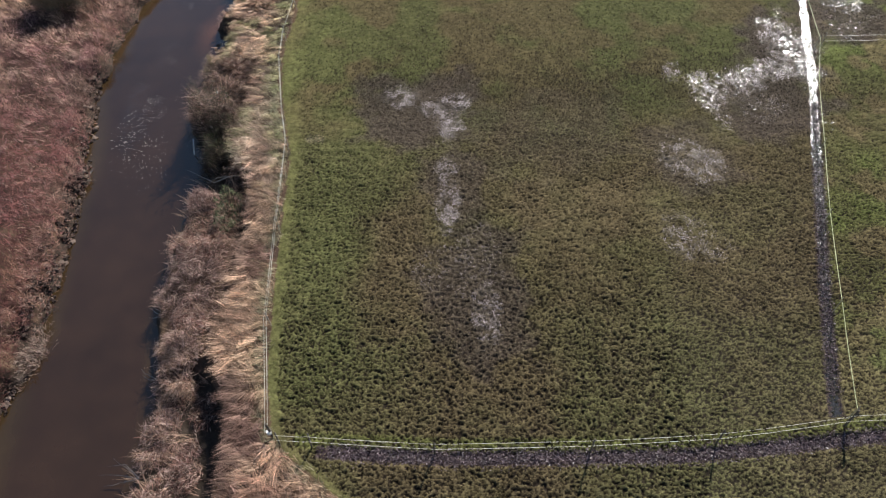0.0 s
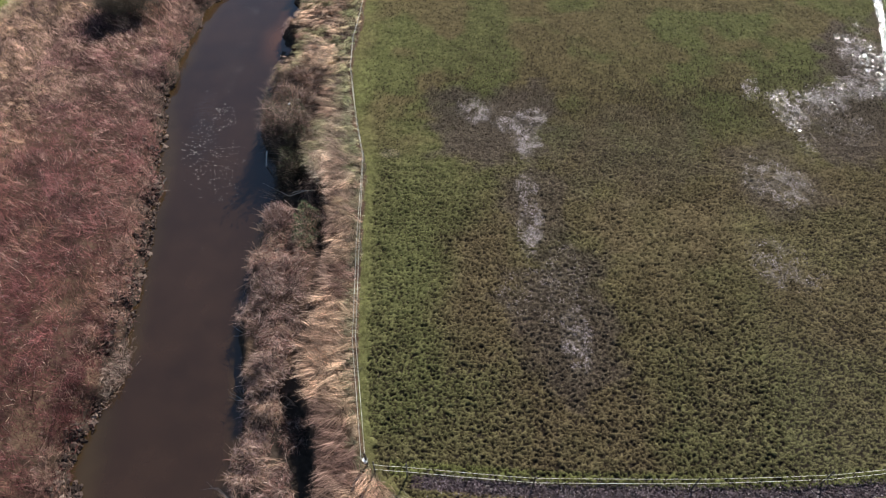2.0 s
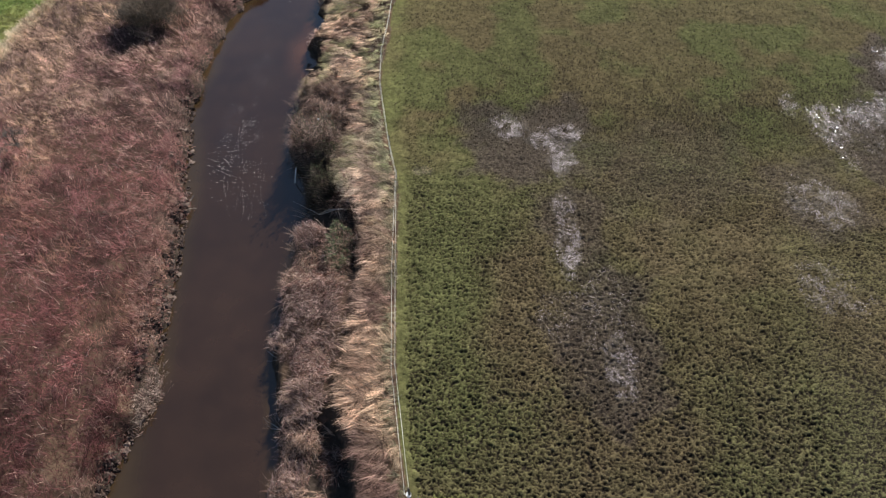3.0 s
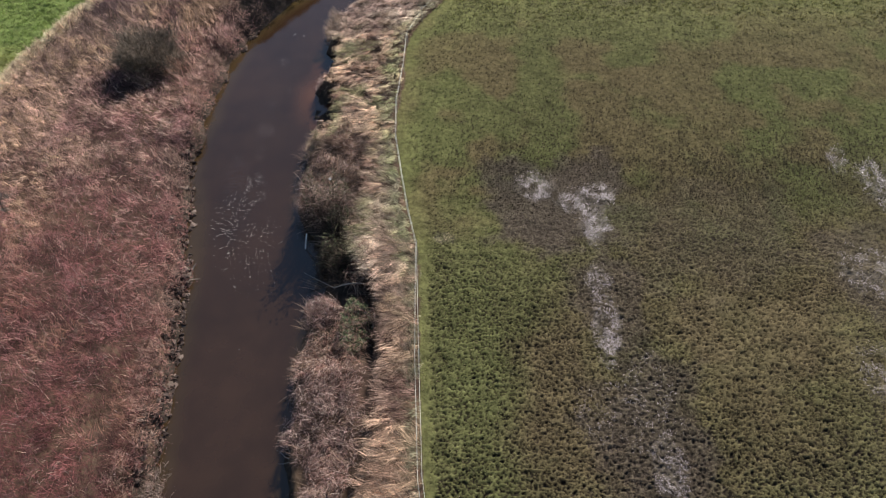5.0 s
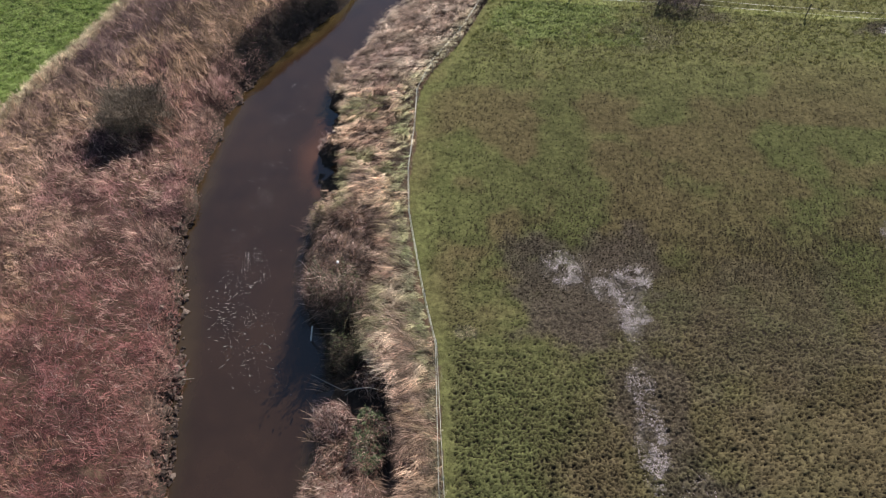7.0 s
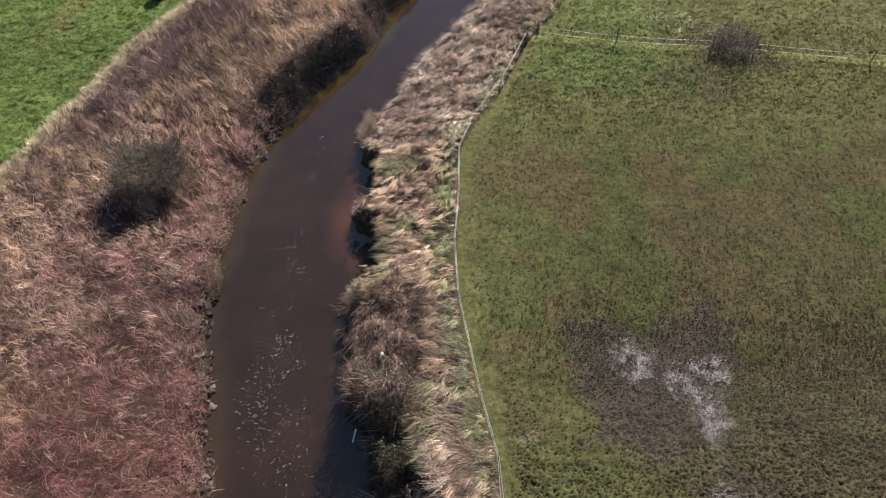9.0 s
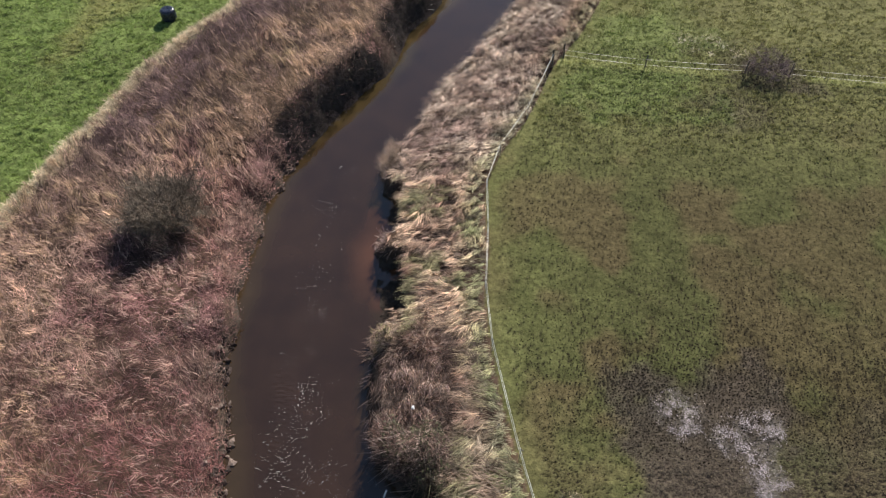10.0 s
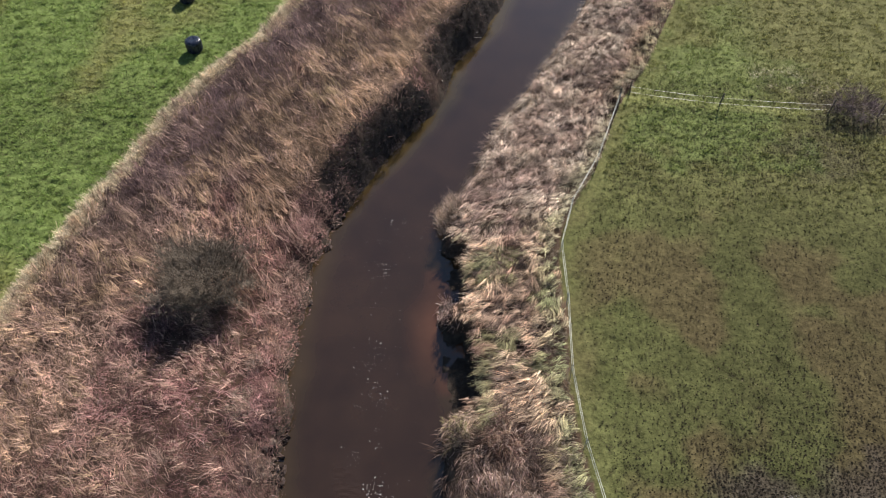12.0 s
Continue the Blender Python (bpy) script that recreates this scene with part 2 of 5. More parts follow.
def poached(x, y):
    """How thickly the turf is trodden: 0 to 1."""
    # the meadow term lays prints there as painted shadows of tufts
    near = ease(x - x_turf(y), 0.2, 0.6 + 0.9 * ease(y, 26, 34)) * (x > x_turf(y)) + 1.1 * (x < x_meadow(y))
    return near * np.clip(0.45 + (0.9 - 0.5 * ease(y, 34, 42)) * (fbm(x, y, 5.0, 33) - 0.4) + 0.35 * (1 - ease(y, 15, 40)) + 0.5 * zone(MUD, x, y, 0.7, 90) - 0.3 * ease(y, 34, 44) + 0.45 * ease(y, 50, 56) * (1 - ease(y, 61, 63.5)), 0.12, 1)


PRINT_CELL, PRINT_X, PRINT_Y, PRINT_NX, PRINT_NY = 0.135, -58.0, -12.0, 676, 691
_i, _j = np.meshgrid(np.arange(PRINT_NX), np.arange(PRINT_NY), indexing="ij")
print_x = PRINT_X + PRINT_CELL * (_i + rng.uniform(0.1, 0.9, _i.shape))
print_y = PRINT_Y + PRINT_CELL * (_j + rng.uniform(0.1, 0.9, _i.shape))
print_p = poached(print_x, print_y)
print_on = rng.random(_i.shape) < (1 - 0.3 * ease(print_y, 34, 40)) * 1.75 * print_p ** 1.4 + 0.18 * ease(print_y, 34, 40) * (1 - ease(print_y, 50, 58)) * (print_x > x_turf(print_y) + 0.6)
print_r = np.where(print_on, rng.uniform(0.031, 0.061, _i.shape) * (1 + 0.65 * ease(print_y, 33, 38) - 0.3 * ease(print_y, 49, 54)) * (0.6 + 0.55 * print_p) * (1 - 0.15 * ease(print_y, 16, 26) - 0.22 * ease(print_y, 30, 38)), 0.0)
print_a = rng.normal(0, 0.6, _i.shape)


def hoof(x, y):
    """How deep in a hoof print a place lies: 0 on sound turf, 1 at the bottom."""
    x, y = np.asarray(x, float), np.asarray(y, float)
    deep = np.zeros(x.shape)
    near = (x > -50.5) & (x < 31) & (y > 7.5) & (y < 78.5)
    x, y = x[near], y[near]
    x, y = x + 0.10 * (vnoise(x, y, 0.13, 25) - 0.5), y + 0.08 * (vnoise(x, y, 0.12, 26) - 0.5)
    i, j = np.floor((x - PRINT_X) / PRINT_CELL).astype(int), np.floor((y - PRINT_Y) / PRINT_CELL).astype(int)
    best = np.zeros(x.shape)
    for di in (-1, 0, 1):
        for dj in (-1, 0, 1):
            a, b = np.clip(i + di, 0, PRINT_NX - 1), np.clip(j + dj, 0, PRINT_NY - 1)
            dx, dy, t = x - print_x[a, b], y - print_y[a, b], print_a[a, b]
            u, v = dx * np.cos(t) + dy * np.sin(t), (dy * np.cos(t) - dx * np.sin(t)) * 1.6
            best = np.maximum(best, 1 - np.hypot(u, v) / (1.66 * print_r[a, b] + 1e-6))
    deep[near] = ease(best, 0.0, 0.55)
    return deep


def ground_z(x, y):
    """The height of the ground."""
    x, y = np.broadcast_arrays(np.asarray(x, float), np.asarray(y, float))
    wob = 0.5 * (fbm(x, y, 1.5, 5) - 0.5)
    dr, dl = x - x_right(y) + wob, x_left(y) - x + wob
    lip = x - x_brink(y) + wob
    low = -1.3 + 0.8 * ease(y, 15.0, 16.5) * (1 - ease(y, 23.0, 24.6))
    ledge = np.where(lip > -0.4, low + (-0.02 - low) * ease(lip, -0.4, 0.1), np.where(dr < 0, -1.56 + 0.38 * dr, low + (-1.56 - low) * (1 - ease(dr, 0, 0.5))))
    cut = 1.35 * ease(y, 44.9, 45.6) * (1 - ease(y, 48.7, 49.5)) + 1.45 * ease(y, 39.7, 40.6) * (1 - ease(y, 43.9, 44.7))
    dn = np.where((dr > 0.03) & (dr - cut < 0.04), 0.03, dr - cut)
    slope = np.interp(dn, [-2.5, 0, 0.22, 0.8, 3, 6], [-2.5, -1.58, -1.0, -0.4, -0.12, 0])
    cliff = np.interp(dn, [-2.5, 0, 0.05, 0.28, 1.2, 6], [-2.5, -1.56, -1.46, -0.22, -0.06, 0])
    slope = np.where(cut > 0.3, cliff, slope)
    w = ease(y, 28, 36)
    zr = ledge * (1 - w) + slope * w
    dl = dl + (1.3 * (fbm(x, y, 1.9, 6) - 0.5) + 0.5 * (vnoise(x, y, 0.6, 7) - 0.5)) * (np.abs(dl) < 4) * (1 - 0.8 * ease(y, 47, 52))
    zl = np.interp(dl, [-2.5, 0, 0.25, 0.9, 3, 7], [-2.4, -1.56, -1.15, -0.45, -0.1, 0])
    steep = np.interp(dl, [-2.5, 0, 0.15, 0.7, 1.7, 3.5, 9], [-2.4, -1.56, -1.3, -0.1, 0.75, 0.7, 0])
    w = ease(y, 50, 56)
    zl = zl * (1 - w) + steep * w
    z = np.where(x > 0.5 * (x_left(y) + x_right(y)), zr, zl)
    turf = (x > x_turf(y) - 0.5) | (x < x_meadow(y))
    rough = np.where(turf, 0.07, 0.16)
    z = z + rough * (fbm(x, y, 1.1, 9) - 0.5) + 0.04 * (fbm(x, y, 7.0, 3) - 0.5) * (np.abs(z) < 0.4)
    sward = (x > x_turf(y) + 0.2) | (x < x_meadow(y) - 0.2)
    z = z + sward * (0.07 - 0.04 * ease(y, 30, 36)) * (vnoise(0.7 * x, y, 0.34, 23) - 0.5) + (x < x_meadow(y) - 0.2) * 0.13 * (vnoise(0.5 * x, y, 0.34, 24) - 0.5)
    z = z - sward * 0.13 * (1 - 0.75 * ease(y, 25, 35)) * hoof(x, y)
    z = np.where((x > 10) & sward, np.maximum(z, FLOOD_Z + 0.015), z)
    de = np.abs(x - x_ditch(y)) + 0.25 * (fbm(x, y, 1.2, 12) - 0.5)
    z = z - (0.10 + 0.24 * ease(y, 26, 36)) * (1 - ease(de, 0.05, 0.36)) * (y > 13) * (y < 90)
    ds = np.abs(y - y_ditch(x)) + 0.2 * (fbm(x, y, 0.9, 14) - 0.5)
    z = z - 0.16 * (1 - ease(ds, 0.1, 0.42)) * ease(x, -6.2, -4.8) * (x < 60)
    dn = np.abs(y - 40.1) + 0.2 * (fbm(x, y, 0.9, 15) - 0.5)
    z = z - 0.06 * (1 - ease(dn, 0.1, 0.4)) * ease(x, 24.5, 25.0) * (x < 60)
    z = z - (0.045 + 0.075 * (1 - ease(np.hypot((x - 22.6) / 1.0, (y - 40.4) / 2.2), 0.4, 1.1))) * zone(FLOOD, x, y, 0.6, 40) * ease(fbm(x, y, 0.62, 20), 0.33, 0.6)
    return z


def ramp(c1, c2, f):
    return np.asarray(c1) * (1 - f[..., None]) + np.asarray(c2) * f[..., None]


def turf_colour(x, y):
    """Base colour of the pasture's grass."""
    f = ease(fbm(x, y, 9.0, 50), 0.32, 0.68)
    patch = ease(fbm(x, y, 2.3, 55), 0.35, 0.7)
    near = 1 - ease(x - x_turf(y), 0.5, 7.0)
    c = ramp((0.122, 0.121, 0.048), (0.143, 0.112, 0.058), np.clip(f * 0.8 + 0.35 * patch - 0.28 * near, 0, 1))
    mid = ramp((0.087, 0.094, 0.032), (0.104, 0.083, 0.038), ease(fbm(x, y, 3.2, 57), 0.42, 0.64))
    mid = mid * (1 + 0.32 * (1 - ease(x - x_turf(y), 2, 8)))[..., None]
    c = ramp(c, mid, 0.85 * ease(y, 27, 36) * (1 - ease(y, 51, 57)))
    c = ramp(c, (0.185, 0.182, 0.068), 0.9 * ease(y, 46, 58.5))
    c = ramp(c, (0.180, 0.222, 0.070), 0.85 * zone(LUSH, x, y, 0.6, 70))
    c = ramp(c, ramp((0.180, 0.205, 0.070), (0.190, 0.180, 0.072), ease(x, 0, 5)), 0.8 * ease(y + 0.17 * x, 59.2, 60.6) * ease(fbm(x, y, 2.6, 58), 0.25, 0.6))
    c = ramp(c, (0.170, 0.170, 0.063), (1 - ease(np.abs(x - x_turf(y) - 0.15), 0.2, 0.6 + 1.3 * ease(y, 27, 34))) * 0.45)
    c = ramp(c, (0.330, 0.340, 0.125), 0.6 * (1 - ease(np.abs(y - 59.55 + 0.115 * x), 0.2, 0.6)) * (x > -7))
    c = ramp(c, (0.135, 0.165, 0.045), ((x > x_ditch(y)) & (y > 12.6)) * (0.35 + 0.5 * f))
    c = ramp(c, (0.215, 0.160, 0.085), ((x > x_ditch(y)) & (y > 12.6)) * 0.7 * ease(fbm(x, y, 2.2, 59), 0.5, 0.62))
    c = ramp(c, (0.190, 0.175, 0.085), 0.4 * ease(x, 2, 12) * (1 - ease(y, 12, 24)))
    c = ramp(c, (0.150, 0.165, 0.050), (1 - ease(np.abs(y - y_ditch(x) - 0.55), 0.2, 0.5)) * 0.8 * (x > -7))
    c = ramp(c, (0.118, 0.092, 0.046), 0.6 * ease(x, 1, 8) * ease(y, 16, 22) * (1 - ease(y, 34, 40)) * ease(fbm(x, y, 4.0, 63), 0.3, 0.6))
    c = ramp(c, (0.125, 0.098, 0.078), 0.8 * zone(MUD, x, y, 0.7, 90))
    meadow = ramp((0.185, 0.240, 0.070), (0.255, 0.245, 0.090), ease(fbm(x, y, 6.0, 61), 0.45, 0.75))
    return np.where((x < x_meadow(y))[..., None], meadow, c)


def soil_colour(x, y):
    """Base colour of the ground sheet itself."""
    c = turf_colour(x, y) * 0.9
    bank = (x > x_meadow(y)) & (x < x_turf(y))
    c = np.where(bank[..., None], ramp((0.075, 0.048, 0.036), (0.13, 0.085, 0.055), ease(fbm(x, y, 3.0, 64), 0.3, 0.7)), c)
    c = np.where((ground_z(x, y) < -1.0)[..., None], (0.055, 0.042, 0.032), c)
    # mud in the prints, tinted darker still for the shade inside them
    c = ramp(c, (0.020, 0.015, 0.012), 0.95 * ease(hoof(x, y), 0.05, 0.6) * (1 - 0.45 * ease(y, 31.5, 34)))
    # foot of the steep far bank tinted dark as painted shade, in two bays
    bank_shade = ease(y, 50, 54) * (1 - ease(x_left(y) - x + 0.8 * (fbm(x, y, 1.4, 68) - 0.5), 1.1, 2.0)) * (x < x_left(y) + 1) * (1 - 0.8 * ease(y, 60.8, 61.6) * (1 - ease(y, 62.8, 63.6)))
    c = ramp(c, (0.046, 0.036, 0.030), bank_shade)
    wet = (1 - ease(np.abs(y - y_ditch(x) - 0.05), 0.15, 0.42)) * (x > -6)
    wet = np.maximum(wet, (1 - ease(np.abs(x - x_ditch(y)), 0.15, 0.45)) * (y > 13))
    c = ramp(c, (0.080, 0.058, 0.062), wet)
    c = ramp(c, (0.085, 0.066, 0.052), 0.8 * zone(MUD, x, y, 0.7, 90))
    return ramp(c, (0.26, 0.235, 0.21), 0.35 * (y < 50) * zone(LITTER, x, y, 0.6, 110) * ease(fbm(x, y, 0.5, 66), 0.3, 0.65))


# ---- mesh helpers ----
def mesh_object(name, verts, faces, material, parent=None, tints=None, smooth=False, field="tint"):
    """One mesh object from arrays. faces: a list of arrays with equal corners in each."""
    me = bpy.data.meshes.new(name)
    verts = np.asarray(verts, np.float32)
    me.vertices.add(len(verts))
    me.vertices.foreach_set("co", verts.ravel())
    faces = [np.asarray(f, np.int32) for f in faces if len(f)]
    loops = np.concatenate([f.ravel() for f in faces])
    sizes = np.concatenate([np.full(len(f), f.shape[1], np.int32) for f in faces])
    me.loops.add(len(loops))
    me.loops.foreach_set("vertex_index", loops)
    me.polygons.add(len(sizes))
    me.polygons.foreach_set("loop_start", np.concatenate([[0], np.cumsum(sizes)[:-1]]).astype(np.int32))
    me.polygons.foreach_set("use_smooth", np.full(len(sizes), smooth))
    me.update(calc_edges=True)
    if tints is not None:
        tints = np.asarray(tints, np.float32)
        if tints.ndim == 1:
            a = me.attributes.new(field, "FLOAT", "POINT")
            a.data.foreach_set("value", tints)
        else:
            a = me.attributes.new(field, "FLOAT_COLOR", "POINT")
            full = tints if tints.shape[1] == 4 else np.c_[tints, np.ones(len(tints), np.float32)]
            a.data.foreach_set("color", full.astype(np.float32).ravel())
    me.materials.append(material)
    ob = new(name, me)
    if parent:
        ob.parent = parent
    return ob


def part(name, bm, material, parent, label=""):
    """Links a bmesh as one mesh object under a thing or a part."""
    me = bpy.data.meshes.new(name)
    bm.to_mesh(me)
    bm.free()
    me.materials.append(material)
    ob = new(name, me)
    ob.parent = parent
    if label:
        ob["label"] = label
    return ob


def blades(x, y, z, heading, lean, length, width, colour, droop=0.6, tip=None):
    """Arrays of bent blades, three cross-sections and a tip: verts, faces, tints. lean: radians from upright at the foot."""
    n = len(x)
    side = np.stack([-np.sin(heading), np.cos(heading), np.zeros(n)], 1)
    at = np.stack([x, y, z], 1)
    verts, tints = np.empty((n, 5, 3)), np.empty((n, 5, 3))
    a = lean.copy()
    for k, w in enumerate((1.0, 0.85)):
        verts[:, 2 * k], verts[:, 2 * k + 1] = at - side * (width * w / 2)[:, None], at + side * (width * w / 2)[:, None]
        step = length / 2
        at = at + np.stack([np.cos(heading) * np.sin(a) * step, np.sin(heading) * np.sin(a) * step, np.cos(a) * step], 1)
        a = a + droop * (0.6 + 0.8 * rng.random(n))
    verts[:, 4] = at
    tints[:] = colour[:, None, :]
    if tip is not None:
        tints[:, 4] = tints[:, 4] * tip
    base = 5 * np.arange(n)[:, None]
    return verts.reshape(-1, 3), [base + np.array([[0, 1, 3, 2]]), base + np.array([[2, 3, 4]])], tints.reshape(-1, 3)


def gather(*sets):
    """Joins sets of (verts, [quads, tris], tints)."""
    count, vs, qs, ts, cs = 0, [], [], [], []
    for v, (q, t), c in sets:
        vs.append(v), qs.append(q + count), ts.append(t + count), cs.append(c)
        count += len(v)
    return np.concatenate(vs), [np.concatenate(qs), np.concatenate(ts)], np.concatenate(cs)


def tube_arrays(paths, colour):
    """Three-sided tapered tubes along paths [(points, radii)], as a set for gather()."""
    vs, qs, ts, count = [], [], [], 0
    for pts, radii in paths:
        pts = np.asarray(pts, float)
        t = np.gradient(pts, axis=0)
        t /= np.linalg.norm(t, axis=1)[:, None] + 1e-9
        u = np.cross(t, (0.31, 0.77, 0.55))
        u /= np.linalg.norm(u, axis=1)[:, None] + 1e-9
        w = np.cross(t, u)
        r = np.asarray(radii, float)[:, None]
        sides = 5 if radii[0] > 0.03 else 3
        ring = np.stack([pts + r * (u * math.cos(2 * math.pi * k / sides) + w * math.sin(2 * math.pi * k / sides)) for k in range(sides)], 1)
        vs.append(ring.reshape(-1, 3))
        for a in range(len(pts) - 1):
            for k in range(sides):
                qs.append((count + a * sides + k, count + a * sides + (k + 1) % sides, count + (a + 1) * sides + (k + 1) % sides, count + (a + 1) * sides + k))
        e = count + (len(pts) - 1) * sides
        ts.append((e, e + 1, e + 2))
        count += len(pts) * sides
    v = np.concatenate(vs)
    return v, [np.array(qs), np.array(ts)], np.tile(colour, (len(v), 1))


# ---- ground, water ----
def steps(mid, far):
    """Grid lines: those given, then ever wider ones either way to the horizon."""
    away = np.cumsum(np.geomspace(0.3, far * 0.3, 22))
    return np.r_[mid[0] - away[::-1], mid, mid[-1] + away]


def grid_faces(nx, ny):
    i = (np.arange(ny - 1)[:, None] * nx + np.arange(nx - 1)[None]).ravel()
    return [np.stack([i, i + 1, i + nx + 1, i + nx], 1)]


def build_ground():
    xs = steps(np.r_[np.arange(-50, -12.7, 0.25), np.arange(-12.6, -9.5, 0.15), np.arange(-9.5, 24.6, 0.075), np.arange(24.7, 31, 0.2)], 1500)
    ys = steps(np.r_[np.arange(-11, 8, 0.5), np.arange(8, 34, 0.066), np.arange(34, 66, 0.19), np.arange(66, 78, 0.24)], 1500)
    gx, gy = np.meshgrid(xs, ys)
    gz = ground_z(gx, gy)
    v = np.stack([gx, gy, gz], -1).reshape(-1, 3)
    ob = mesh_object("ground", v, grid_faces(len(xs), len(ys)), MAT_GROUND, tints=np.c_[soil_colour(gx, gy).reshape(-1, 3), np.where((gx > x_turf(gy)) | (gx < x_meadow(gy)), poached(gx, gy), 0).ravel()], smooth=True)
    tagged(ob, "flat river pasture and muddy river banks", "ground", kind="structure")


def build_river():
    ys = np.r_[8 - np.geomspace(1400, 9, 30), np.arange(0, 90, 0.4), 90 + np.geomspace(1, 1400, 30)]
    s = np.linspace(0, 1, 29)
    lo, hi = x_left(ys) - 1.2, x_right(ys) + 1.2
    gx = lo[:, None] * (1 - s) + hi[:, None] * s
    gy = np.repeat(ys[:, None], len(s), 1)
    v = np.stack([gx, gy, np.full_like(gx, WATER_Z)], -1).reshape(-1, 3)
    wob = 0.9 * (fbm(gx, gy, 3.0, 130) - 0.5)
    left = (1 - ease(gx - x_left(gy) + wob, 0.2, 1.5)) * (0.35 + 0.45 * ease(gy, 50, 56))
    sand = (1 - ease(np.hypot((gx + 18.2) / 1.9, (gy - 44.6) / 3.8), 0.0, 1.0)) * 0.55
    right = (1 - ease(x_right(gy) - gx + wob, 0.0, 0.7)) * 0.3
    ob = mesh_object("river_water", v, grid_faces(len(s), len(ys)), MAT_WATER, tints=np.clip(np.maximum(np.maximum(left, right), sand), 0, 1).ravel(), smooth=True, field="shallow")
    bed = ob.data.attributes.new("bed", "FLOAT_COLOR", "POINT")
    rgb = ramp((0.070, 0.050, 0.020), (0.120, 0.052, 0.027), (sand > left) * 1.0).reshape(-1, 3)
    bed.data.foreach_set("color", np.c_[rgb, np.ones(len(rgb))].astype(np.float32).ravel())
    reach = np.hypot((gx - x_left(gy) - 2.7 - 0.06 * (gy - 33)) / 1.0, (gy - 34.0) / 4.2) + 0.7 * (fbm(gx, gy, 1.6, 135) - 0.5)
    rough = ob.data.attributes.new("riffle", "FLOAT", "POINT")
    rough.data.foreach_set("value", (1 - ease(reach, 0.3, 1.1)).ravel().astype(np.float32))
    tagged(ob, "murky brown slow river water", "water", kind="structure")


def build_flood():
    gx, gy = np.meshgrid(np.linspace(11.5, 30, 20), np.linspace(12.8, 66, 36))
    v = np.stack([gx, gy, np.full_like(gx, FLOOD_Z)], -1).reshape(-1, 3)
    ob = mesh_object("flood_water", v, grid_faces(20, 36), MAT_FLOOD, tints=np.zeros(len(v)), smooth=True, field="shallow")
    tagged(ob, "shallow standing water in ditch and waterlogged grass", "water", kind="structure")


build_ground()
build_river()
build_flood()


# ---- vegetation as stuff ----
def scatter(x0, x1, y0, y1, per):
    n = int((x1 - x0) * (y1 - y0) * per)
    return rng.uniform(x0, x1, n), rng.uniform(y0, y1, n)


def clumped(cx, cy, per, spread):
    x = np.repeat(cx, per) + rng.normal(0, spread, len(cx) * per)
    y = np.repeat(cy, per) + rng.normal(0, spread, len(cx) * per)
    return x, y


def tips(x, y, z, heading, lean, length, width, colour):
    """Single small leaves, one triangle each."""
    n = len(x)
    side = np.stack([-np.sin(heading), np.cos(heading), np.zeros(n)], 1) * (width / 2)[:, None]
    foot = np.stack([x, y, z], 1)
    end = foot + np.stack([np.cos(heading) * np.sin(lean), np.sin(heading) * np.sin(lean), np.cos(lean)], 1) * length[:, None]
    v = np.stack([foot - side, foot + side, end], 1).reshape(-1, 3)
    return v, [np.arange(3 * n).reshape(-1, 3)], np.repeat(colour, 3, 0)


